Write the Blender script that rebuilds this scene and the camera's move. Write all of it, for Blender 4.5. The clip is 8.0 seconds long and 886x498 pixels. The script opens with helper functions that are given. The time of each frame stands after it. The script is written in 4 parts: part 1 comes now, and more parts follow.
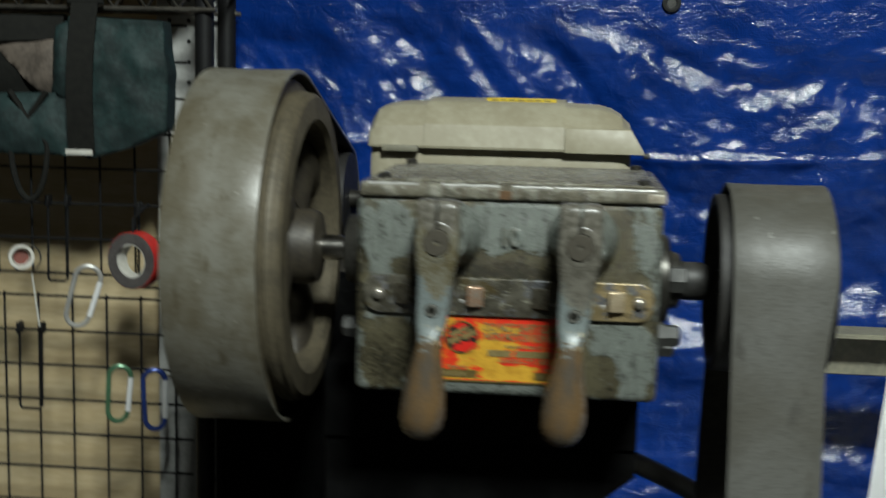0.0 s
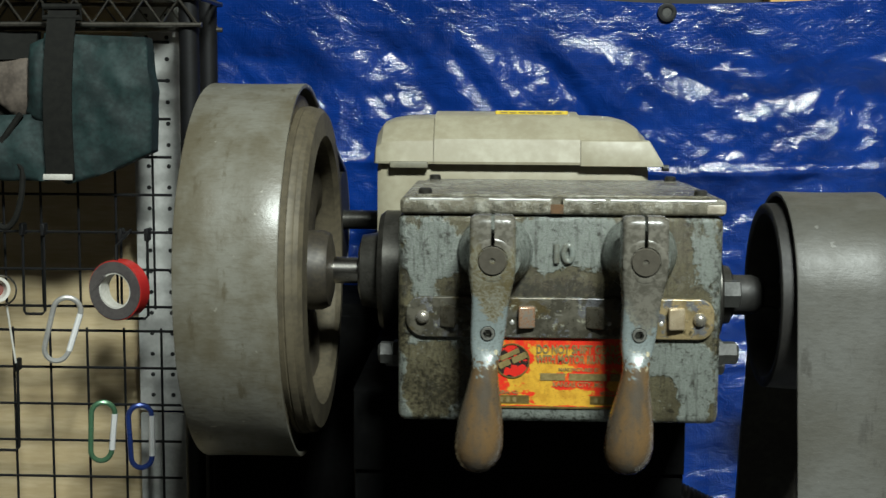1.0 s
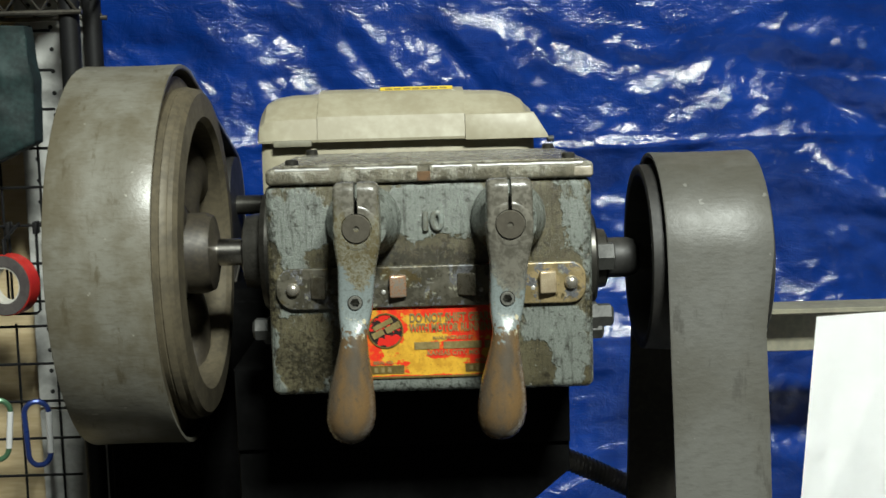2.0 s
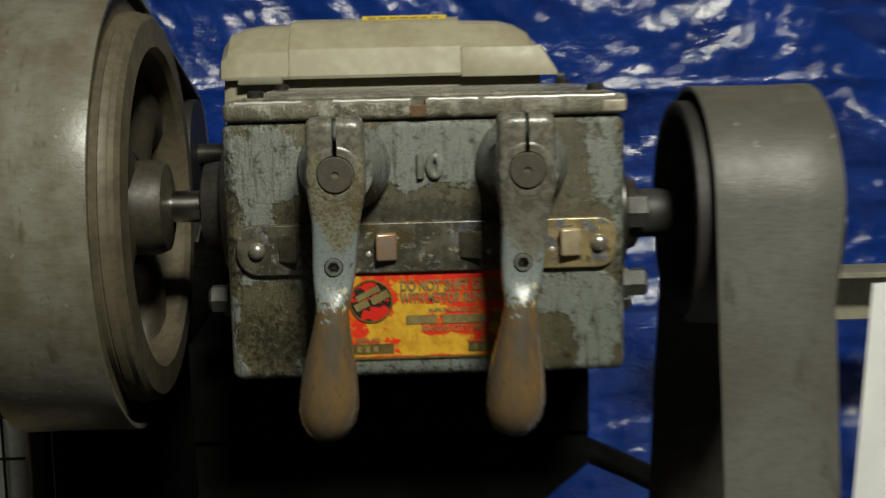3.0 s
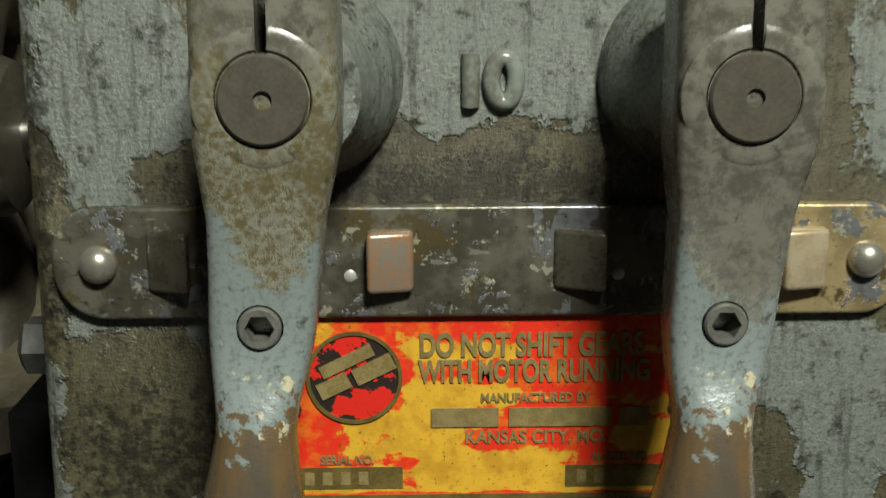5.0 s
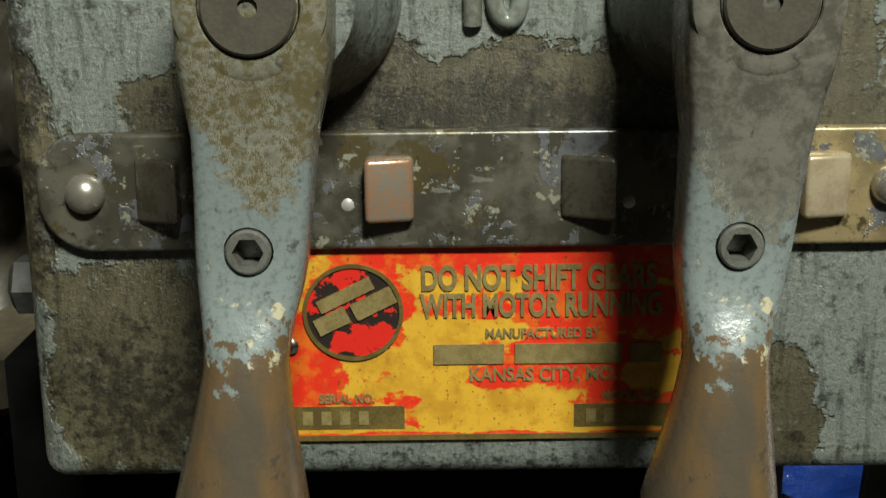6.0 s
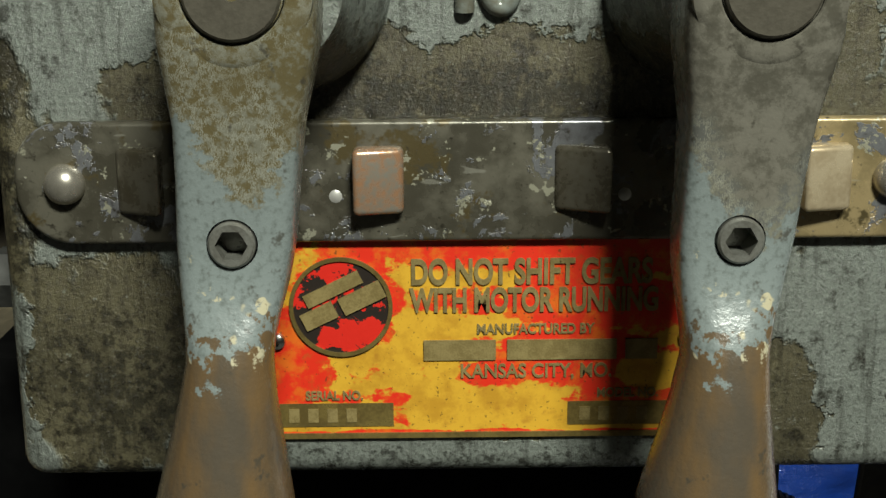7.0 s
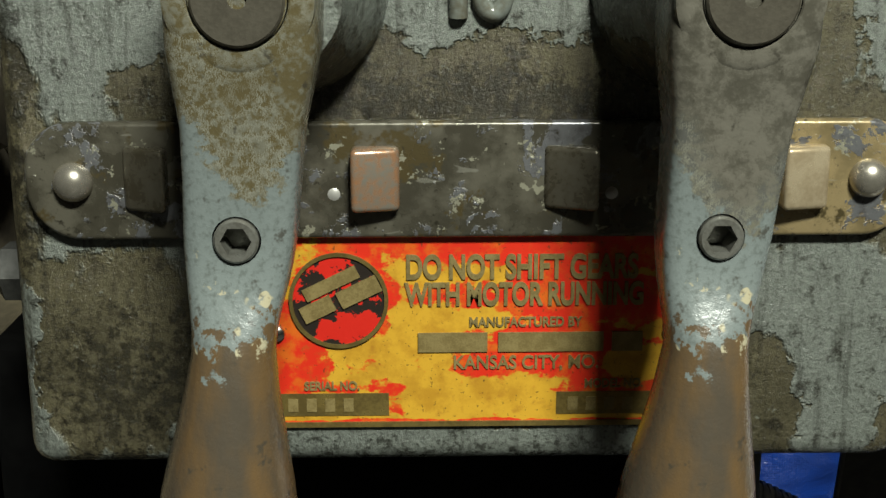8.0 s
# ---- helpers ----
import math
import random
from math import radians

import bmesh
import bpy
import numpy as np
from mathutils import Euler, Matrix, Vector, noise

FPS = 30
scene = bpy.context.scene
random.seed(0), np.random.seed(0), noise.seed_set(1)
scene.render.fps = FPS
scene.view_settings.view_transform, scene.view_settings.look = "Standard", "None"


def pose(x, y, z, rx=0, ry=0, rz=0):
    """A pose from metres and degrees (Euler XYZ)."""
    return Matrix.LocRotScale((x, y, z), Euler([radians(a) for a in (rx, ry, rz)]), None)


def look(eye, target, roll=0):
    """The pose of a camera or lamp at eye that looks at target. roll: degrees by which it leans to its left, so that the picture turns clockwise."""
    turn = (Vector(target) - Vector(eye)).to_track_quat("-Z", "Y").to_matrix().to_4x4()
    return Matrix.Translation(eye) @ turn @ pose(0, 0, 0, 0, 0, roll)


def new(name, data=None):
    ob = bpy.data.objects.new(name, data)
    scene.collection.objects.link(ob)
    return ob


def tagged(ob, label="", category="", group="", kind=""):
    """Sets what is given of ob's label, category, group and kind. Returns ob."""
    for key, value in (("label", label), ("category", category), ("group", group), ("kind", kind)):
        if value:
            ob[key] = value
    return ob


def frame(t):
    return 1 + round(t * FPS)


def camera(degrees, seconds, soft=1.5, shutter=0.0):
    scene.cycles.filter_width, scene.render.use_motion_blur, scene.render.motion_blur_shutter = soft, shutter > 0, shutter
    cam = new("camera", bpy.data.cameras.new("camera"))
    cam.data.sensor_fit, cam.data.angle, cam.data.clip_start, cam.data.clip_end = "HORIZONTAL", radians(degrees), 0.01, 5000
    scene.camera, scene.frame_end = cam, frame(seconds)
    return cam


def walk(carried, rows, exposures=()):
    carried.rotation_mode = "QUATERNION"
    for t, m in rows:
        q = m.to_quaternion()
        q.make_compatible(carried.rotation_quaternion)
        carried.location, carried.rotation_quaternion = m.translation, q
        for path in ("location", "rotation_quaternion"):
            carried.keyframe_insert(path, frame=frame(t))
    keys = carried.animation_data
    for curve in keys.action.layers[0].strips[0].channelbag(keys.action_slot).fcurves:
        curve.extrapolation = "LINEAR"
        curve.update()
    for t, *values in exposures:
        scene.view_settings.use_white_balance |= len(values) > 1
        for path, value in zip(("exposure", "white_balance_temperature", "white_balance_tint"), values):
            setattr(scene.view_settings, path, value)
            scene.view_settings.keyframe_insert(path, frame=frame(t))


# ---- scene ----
cam = camera(38.0, 8.0, 1.4, 0.6)
PATH = [
    (0, (0.0482, -0.9603, 1.3685), (-0.1535, 1.0107, 1.0952), 1.30),
    (0.2, (-0.0267, -0.9686, 1.3750), (-0.1533, 1.0104, 1.1149), -0.29),
    (0.5, (-0.0654, -0.9492, 1.3686), (-0.1155, 1.0354, 1.1262), 0.09),
    (1, (-0.0499, -0.9110, 1.3567), (-0.1249, 1.0736, 1.1208), 0.33),
    (1.3, (-0.0249, -0.9147, 1.3505), (-0.1166, 1.0699, 1.1202), -0.16),
    (1.5, (-0.0097, -0.9075, 1.3375), (-0.0115, 1.0793, 1.1082), -0.14),
    (1.7, (0.0053, -0.9079, 1.3377), (-0.0010, 1.0785, 1.1050), -1.40),
    (2.8, (-0.0135, -0.8002, 1.3150), (0.0620, 1.1781, 1.0310), -1.49),
    (3, (-0.0093, -0.7369, 1.3102), (0.0384, 1.2396, 1.0087), -1.34),
    (3.5, (0.0261, -0.5171, 1.3005), (-0.1004, 1.4522, 0.9749), -1.64),
    (4, (0.0095, -0.3953, 1.2928), (-0.1495, 1.5525, 0.8678), -1.00),
    (4.2, (-0.0020, -0.3769, 1.2897), (-0.0832, 1.5748, 0.8603), -0.38),
    (5.3, (-0.0181, -0.3149, 1.2685), (0.0276, 1.6336, 0.8196), -0.16),
    (5.5, (-0.0177, -0.3132, 1.2634), (0.0250, 1.6359, 0.8168), -0.25),
    (6, (-0.0127, -0.3124, 1.2622), (-0.0037, 1.6280, 0.7777), -0.59),
    (6.5, (-0.0126, -0.3056, 1.2614), (-0.0008, 1.6314, 0.7633), -0.57),
    (7, (-0.0124, -0.3039, 1.2603), (0.0096, 1.6334, 0.7639), -0.34),
    (7.5, (-0.0131, -0.3100, 1.2618), (0.0176, 1.6259, 0.7605), -0.28),
    (8, (-0.0136, -0.3160, 1.2638), (0.0243, 1.6190, 0.7592), -0.09),
]
EXPOSURES = [(0, -0.36, 6150, 9), (0.5, -0.11, 6150, 9), (1.0, 0.08, 6150, 9), (1.5, 0.30, 6300, 10), (1.7, 0.30, 6300, 10), (2.8, -0.32, 6950, 11), (3.0, -0.48, 7050, 12),
             (3.5, -0.52, 6950, 11), (4.0, -0.06, 6750, 10), (5.5, 0.02, 6700, 9), (8.0, 0.0, 6700, 9)]
walk(cam, [(t, look(eye, target, roll)) for t, eye, target, roll in PATH], EXPOSURES)

# ---- light ----
world = bpy.data.worlds.new("world")
scene.world = world
world.use_nodes = True
world.node_tree.nodes["Background"].inputs[0].default_value = (0.9, 0.95, 1.0, 1)
world.node_tree.nodes["Background"].inputs[1].default_value = 0.001
scene.view_settings.exposure = 0.0


def tube_lamp(name, m, w, h, watts, colour):
    d = bpy.data.lights.new(name, "AREA")
    d.shape, d.size, d.size_y, d.energy, d.color = "RECTANGLE", w, h, watts, colour
    ob = new(name, d)
    ob.matrix_world = m
    return ob


# one twin-tube fluorescent fitting under the ceiling, in front of the machine and a little to one side
tube_lamp("ceiling_lamp", pose(0.56, -2.0, 3.2, 30, 0, 0), 0.60, 0.30, 162, (0.91, 0.96, 0.87))


# ---- materials ----
def material(name, rough=0.5, metal=0.0, spec=0.5):
    m = bpy.data.materials.new(name)
    m.use_nodes = True
    b = m.node_tree.nodes["Principled BSDF"]
    b.inputs["Roughness"].default_value = rough
    b.inputs["Metallic"].default_value = metal
    b.inputs["Specular IOR Level"].default_value = spec
    return m, m.node_tree, b


class G:
    """A small node builder for one material."""

    def __init__(self, tree):
        self.t = tree
        self.co = tree.nodes.new("ShaderNodeTexCoord").outputs["Object"]

    def put(self, kind, **values):
        n = self.t.nodes.new(kind)
        for k, v in values.items():
            n.inputs[k.replace("_", " ")].default_value = v
        return n

    def link(self, a, b):
        self.t.links.new(a, b)

    def noise(self, scale, detail=4.0, rough=0.55, stretch=(1, 1, 1), shift=(0, 0, 0), distort=0.0):
        mp = self.put("ShaderNodeMapping", Scale=stretch, Location=shift)
        self.link(self.co, mp.inputs["Vector"])
        n = self.put("ShaderNodeTexNoise", Scale=scale, Detail=detail, Roughness=rough, Distortion=distort)
        self.link(mp.outputs["Vector"], n.inputs["Vector"])
        return n.outputs["Fac"]

    def ramp(self, fac, lo, hi, soft=True):
        n = self.put("ShaderNodeMapRange")
        n.inputs["From Min"].default_value, n.inputs["From Max"].default_value = lo, hi
        n.interpolation_type = "SMOOTHSTEP" if soft else "LINEAR"
        self.link(fac, n.inputs["Value"])
        return n.outputs["Result"]

    def math(self, op, a, b=None, c=None):
        n = self.t.nodes.new("ShaderNodeMath")
        n.operation = op
        for i, v in enumerate((a, b, c)):
            if v is None:
                continue
            if isinstance(v, (int, float)):
                n.inputs[i].default_value = v
            else:
                self.link(v, n.inputs[i])
        return n.outputs[0]

    def axis(self, i):
        n = self.t.nodes.new("ShaderNodeSeparateXYZ")
        self.link(self.co, n.inputs[0])
        return n.outputs[i]

    def mix(self, fac, a, b):
        n = self.t.nodes.new("ShaderNodeMix")
        n.data_type = "RGBA"
        if isinstance(fac, (int, float)):
            n.inputs[0].default_value = fac
        else:
            self.link(fac, n.inputs[0])
        for i, v in ((6, a), (7, b)):
            if isinstance(v, tuple):
                n.inputs[i].default_value = (*v, 1)
            else:
                self.link(v, n.inputs[i])
        return n.outputs[2]

    def bump(self, bsdf, height, strength=0.3, dist=0.001):
        n = self.put("ShaderNodeBump", Strength=strength, Distance=dist)
        self.link(height, n.inputs["Height"])
        self.link(n.outputs[0], bsdf.inputs["Normal"])

    def colour(self, bsdf, c):
        if isinstance(c, tuple):
            bsdf.inputs["Base Color"].default_value = (*c, 1)
        else:
            self.link(c, bsdf.inputs["Base Color"])

    def rough(self, bsdf, fac, lo, hi):
        n = self.put("ShaderNodeMapRange")
        n.inputs["To Min"].default_value, n.inputs["To Max"].default_value = lo, hi
        self.link(fac, n.inputs["Value"])
        self.link(n.outputs[0], bsdf.inputs["Roughness"])


def simple(name, a, b, scale=40, rough=0.5, metal=0.0, bump=0.2, dist=0.0006, spec=0.5, stretch=(1, 1, 1)):
    """Two tones mixed by noise at two scales, with a fine bump."""
    m, t, bs = material(name, rough, metal, spec)
    g = G(t)
    f = g.math("MULTIPLY_ADD", g.noise(scale, stretch=stretch), 0.6, g.math("MULTIPLY", g.noise(scale * 7, stretch=stretch), 0.4))
    g.colour(bs, g.mix(g.ramp(f, 0.38, 0.62), a, b))
    g.rough(bs, f, max(rough - 0.18, 0.05), min(rough + 0.18, 1))
    g.bump(bs, f, bump, dist)
    return m


def worn_paint(name, paint, grime, dark, lo, hi, rough=0.42, streak=1.0, blobs=(), dirt=()):
    """Old machine enamel: paint showing through oily grime, dark specks, pits and brush marks."""
    m, t, bs = material(name, rough)
    g = G(t)
    big = g.noise(11, 6, 0.6, (1, 1, streak), distort=0.5)
    mid = g.noise(75, 5, 0.66, (1, 1, streak * 0.8))
    fine = g.noise(620, 5, 0.75)
    brush = g.noise(300, 3, 0.6, (1, 1, 0.10))
    f = g.math("ADD", g.math("MULTIPLY", big, 0.50), g.math("MULTIPLY", mid, 0.50))
    wob = g.math("MULTIPLY", g.math("SUBTRACT", g.noise(55, 5, 0.7, shift=(8, 3, 5)), 0.5), 0.030)
    x, z = g.math("ADD", g.axis(0), wob), g.math("SUBTRACT", g.axis(2), wob)
    for bx, bz, rx, rz, w in blobs:     # places where the paint has kept (+) or gone (-)
        q = g.math("ADD", g.math("POWER", g.math("ABSOLUTE", g.math("DIVIDE", g.math("SUBTRACT", x, bx), rx)), 2.0), g.math("POWER", g.math("ABSOLUTE", g.math("DIVIDE", g.math("SUBTRACT", z, bz), rz)), 2.0))
        f = g.math("ADD", f, g.math("MULTIPLY", g.math("MAXIMUM", g.math("SUBTRACT", 1.0, q), 0.0), w))
    mask = g.ramp(f, lo, hi)
    c = g.mix(mask, g.mix(g.ramp(g.noise(30, 4, 0.6, shift=(1, 5, 3)), 0.35, 0.65), grime, tuple(v * 0.62 for v in grime)), paint)
    c = g.mix(g.math("MULTIPLY", g.ramp(brush, 0.52, 0.66), 0.42), c, dark)
    c = g.mix(g.math("MULTIPLY", g.ramp(g.noise(130, 5, 0.75, shift=(3, 1, 2)), 0.52, 0.66), 0.85), c, dark)
    c = g.mix(g.math("MULTIPLY", g.ramp(fine, 0.47, 0.68), 0.55), c, dark)
    c = g.mix(g.math("MULTIPLY", g.ramp(g.noise(210, 4, 0.7, shift=(7, 7, 1)), 0.62, 0.70), 0.6), c, tuple(min(1, v * 1.35) for v in paint))
    for bx, bz, rx, rz, w in dirt:      # caked dirt
        q = g.math("ADD", g.math("POWER", g.math("ABSOLUTE", g.math("DIVIDE", g.math("SUBTRACT", x, bx), rx)), 2.0), g.math("POWER", g.math("ABSOLUTE", g.math("DIVIDE", g.math("SUBTRACT", z, bz), rz)), 2.0))
        d = g.math("ADD", g.noise(260, 4, 0.75, shift=(bx * 50, 0, 4)), g.math("MULTIPLY", g.math("MAXIMUM", g.math("SUBTRACT", 1.0, q), 0.0), w))
        c = g.mix(g.math("MULTIPLY", g.ramp(d, 0.60, 0.74), 0.72), c, tuple(v * 0.75 for v in dark))
    g.colour(bs, c)
    g.rough(bs, g.math("ADD", g.math("MULTIPLY", mid, 0.6), g.math("MULTIPLY", fine, 0.4)), rough - 0.22, rough + 0.2)
    g.bump(bs, g.math("ADD", g.math("MULTIPLY", mask, 0.8), g.math("ADD", g.math("MULTIPLY", mid, 0.9), g.math("MULTIPLY", fine, 0.9))), 0.85, 0.0009)
    return m


def belt_material(name, base, worn, dirt, rough):
    """Flat belting: grey face gone brown in clouds, fine cross grain, scuffs and a few pale nicks."""
    m, t, bs = material(name, rough)
    g = G(t)
    cloud, mid = g.noise(9, 5, 0.6, distort=0.4), g.noise(48, 5, 0.65)
    grain = g.noise(420, 3, 0.6, (0.25, 1, 1))
    c = g.mix(g.ramp(g.math("ADD", g.math("MULTIPLY", cloud, 0.7), g.math("MULTIPLY", mid, 0.3)), 0.40, 0.62), base, worn)
    c = g.mix(g.math("MULTIPLY", g.ramp(g.noise(70, 5, 0.7, (1, 0.3, 0.3), (4, 2, 7)), 0.58, 0.70), 0.7), c, dirt)
    c = g.mix(g.math("MULTIPLY", g.ramp(grain, 0.45, 0.75), 0.35), c, dirt)
    c = g.mix(g.math("MULTIPLY", g.ramp(g.noise(95, 2, 0.5, shift=(9, 3, 1)), 0.73, 0.75), 0.6), c, tuple(min(1, v * 1.9) for v in base))
    g.colour(bs, c)
    g.rough(bs, mid, rough - 0.14, rough + 0.18)
    g.bump(bs, g.math("ADD", g.math("MULTIPLY", mid, 1.6), g.math("MULTIPLY", grain, 0.3)), 0.35, 0.0009)
    return m


M_HOUSING = worn_paint("worn_grey_enamel", (0.168, 0.183, 0.163), (0.108, 0.095, 0.056), (0.016, 0.014, 0.009), 0.49, 0.55, 0.26, 0.75,
                       ((-0.092, 0.045, 0.022, 0.034, 0.24), (0.004, 0.054, 0.045, 0.026, 0.26), (0.103, 0.040, 0.009, 0.022, 0.26), (0.085, -0.030, 0.030, 0.016, 0.13), (0.098, -0.050, 0.012, 0.034, 0.28), (0.0, -0.074, 0.06, 0.010, 0.26),
                        (-0.090, -0.045, 0.030, 0.030, -0.24), (-0.116, -0.050, 0.006, 0.030, 0.20), (0.080, 0.045, 0.014, 0.035, -0.24), (0.01, 0.022, 0.07, 0.015, -0.26), (0.074, -0.060, 0.013, 0.020, -0.28), (-0.075, 0.022, 0.02, 0.01, -0.14)),
                       ((0.0, 0.019, 0.10, 0.013, 0.26), (-0.088, -0.055, 0.032, 0.030, 0.22), (-0.1135, 0.03, 0.007, 0.05, 0.26), (-0.114, -0.01, 0.008, 0.03, 0.24), (0.112, 0.0, 0.007, 0.08, 0.16), (0.0, -0.074, 0.12, 0.006, 0.14)))
M_CASTNUM = simple("cast_figure_enamel", (0.190, 0.210, 0.192), (0.110, 0.105, 0.080), 90, 0.26, 0, 0.3)
M_CHIP = simple("pale_chipped_paint", (0.40, 0.35, 0.27), (0.24, 0.21, 0.16), 140, 0.4)
M_RUSTPATCH = simple("rubbed_rust", (0.155, 0.085, 0.040), (0.100, 0.062, 0.034), 160, 0.5, 0.2)
M_LID = worn_paint("worn_lid_enamel", (0.30, 0.29, 0.24), (0.19, 0.172, 0.125), (0.065, 0.058, 0.042), 0.46, 0.58, 0.27)
M_MOTOR = simple("motor_paint", (0.36, 0.33, 0.240), (0.290, 0.258, 0.178), 16, 0.45, 0, 0.25, 0.0006)
M_DARKSTEEL = simple("oily_steel", (0.075, 0.071, 0.062), (0.04, 0.038, 0.032), 60, 0.35, 0.6)
M_STEEL = simple("bright_steel", (0.62, 0.60, 0.56), (0.42, 0.40, 0.36), 80, 0.22, 1.0, 0.1)
M_BOLT = simple("grey_bolt", (0.062, 0.062, 0.057), (0.034, 0.034, 0.031), 80, 0.6, 0.1)
M_PULLEY = simple("dusty_pulley", (0.118, 0.098, 0.062), (0.072, 0.060, 0.039), 30, 0.6, 0.15, 0.3)
M_BELT = belt_material("grey_belt", (0.176, 0.169, 0.140), (0.104, 0.090, 0.060), (0.078, 0.064, 0.038), 0.36)
M_BELTDARK = belt_material("dark_grey_belt", (0.094, 0.092, 0.082), (0.066, 0.062, 0.050), (0.042, 0.039, 0.032), 0.46)
M_BELTIN = simple("belt_underside", (0.040, 0.035, 0.027), (0.022, 0.019, 0.015), 30, 0.8)
# nearly zero, so that deep shade is already in the colour
M_STAND = simple("near_black_shade", (0.004, 0.004, 0.004), (0.002, 0.002, 0.002), 30, 0.8, 0, 0.2, spec=0.05)
M_YELLOW = simple("yellow_sticker", (0.75, 0.55, 0.03), (0.6, 0.42, 0.03), 90, 0.45)
M_WHITE = simple("white_sheet", (0.96, 0.96, 0.95), (0.93, 0.93, 0.92), 10, 0.8, 0, 0.05)
M_RAIL = simple("olive_rail", (0.24, 0.225, 0.16), (0.17, 0.16, 0.12), 20, 0.6)
M_BLACKWIRE = simple("black_wire", (0.009, 0.009, 0.010), (0.005, 0.005, 0.005), 50, 0.55, spec=0.3)
M_CHROMEWIRE = simple("dusty_chrome_wire", (0.19, 0.175, 0.15), (0.09, 0.082, 0.07), 60, 0.35, 0.8)
M_BOARD = simple("cream_board", (0.57, 0.46, 0.28), (0.47, 0.36, 0.20), 6, 0.6, 0, 0.15, stretch=(1, 1, 6))
M_PEG = simple("white_pegboard", (0.50, 0.50, 0.48), (0.38, 0.38, 0.36), 20, 0.5, 0, 0.1)
M_HOLE = simple("dark_hole", (0.01, 0.01, 0.01), (0.015, 0.015, 0.015), 50, 0.9)
M_GREEN = simple("green_canvas", (0.010, 0.029, 0.028), (0.004, 0.013, 0.013), 30, 0.75, 0, 0.5, 0.001)
M_STRAP = simple("webbing_and_opening_black", (0.008, 0.008, 0.007), (0.013, 0.013, 0.011), 150, 0.85, spec=0.2)
M_CLOTH = simple("pale_cloth", (0.12, 0.095, 0.075), (0.06, 0.047, 0.037), 25, 0.8)
M_WALL = simple("grey_wall", (0.05, 0.047, 0.042), (0.036, 0.034, 0.03), 3, 0.8)
M_CEIL = simple("ceiling_paint", (0.06, 0.055, 0.048), (0.045, 0.04, 0.035), 3, 0.9)
M_FLOOR = simple("concrete_floor", (0.05, 0.048, 0.044), (0.036, 0.035, 0.032), 4, 0.8)
M_STUD = simple("pine_stud", (0.66, 0.38, 0.10), (0.52, 0.28, 0.07), 12, 0.6, 0, 0.2, stretch=(6, 6, 1))
M_RED = simple("red_tape", (0.50, 0.03, 0.02), (0.42, 0.02, 0.02), 50, 0.4)
M_TAPE = simple("grey_tape", (0.10, 0.09, 0.085), (0.07, 0.06, 0.06), 50, 0.5)
M_BLUEMETAL = simple("blue_anodised", (0.03, 0.07, 0.30), (0.03, 0.05, 0.2), 50, 0.3, 0.3)
M_GREENMETAL = simple("green_anodised", (0.09, 0.20, 0.11), (0.07, 0.15, 0.08), 50, 0.3, 0.3)
M_HOSE = simple("grey_conduit", (0.07, 0.065, 0.055), (0.045, 0.042, 0.036), 60, 0.5)
M_PLASTIC = simple("white_plastic", (0.62, 0.60, 0.55), (0.5, 0.48, 0.42), 60, 0.5)
M_CARTON = simple("pale_carton", (0.62, 0.52, 0.28), (0.55, 0.45, 0.22), 30, 0.7)
M_RUST = simple("rusty_bore", (0.22, 0.06, 0.04), (0.14, 0.05, 0.04), 60, 0.7)
M_STEELBRIGHT = simple("bright_gate", (0.85, 0.85, 0.84), (0.78, 0.78, 0.77), 60, 0.35, 0.1, 0.05)
M_STUDDARK = simple("brown_board", (0.17, 0.13, 0.09), (0.12, 0.09, 0.065), 10, 0.7, 0, 0.2, stretch=(5, 5, 1))
M_ALU = simple("bare_aluminium", (0.5, 0.49, 0.46), (0.38, 0.37, 0.35), 60, 0.35, 0.4, 0.05)
M_RIVET = simple("polished_rivet", (0.52, 0.48, 0.41), (0.38, 0.35, 0.29), 80, 0.30, 0.8, 0.1)
M_ETCH = simple("etched_bronze", (0.215, 0.160, 0.062), (0.31, 0.24, 0.10), 300, 0.36, 0.3)
M_BRASS = simple("tarnished_brass", (0.30, 0.22, 0.07), (0.19, 0.135, 0.045), 150, 0.32, 0.6)


def tarp_material():
    m, t, bs = material("blue_tarp_plastic", 0.2, 0.0, 0.6)
    g = G(t)
    n = g.noise(12, 5, 0.6)
    g.colour(bs, g.mix(g.ramp(n, 0.35, 0.65), (0.0026, 0.021, 0.142), (0.0045, 0.031, 0.205)))
    wv = g.put("ShaderNodeTexWave", Scale=160.0, Distortion=1.0)
    wv.bands_direction = "Z"
    g.link(g.co, wv.inputs["Vector"])
    wx = g.put("ShaderNodeTexWave", Scale=160.0, Distortion=1.0)
    g.link(g.co, wx.inputs["Vector"])
    crinkle = g.noise(38, 6, 0.6, (0.8, 1, 1.2), distort=0.6)
    h = g.math("ADD", g.math("MULTIPLY", crinkle, 6.0), g.math("ADD", g.math("MULTIPLY", wv.outputs["Fac"], 0.10), g.math("MULTIPLY", wx.outputs["Fac"], 0.10)))
    g.rough(bs, n, 0.09, 0.26)
    g.bump(bs, h, 0.4, 0.0012)
    return m


M_TARP = tarp_material()


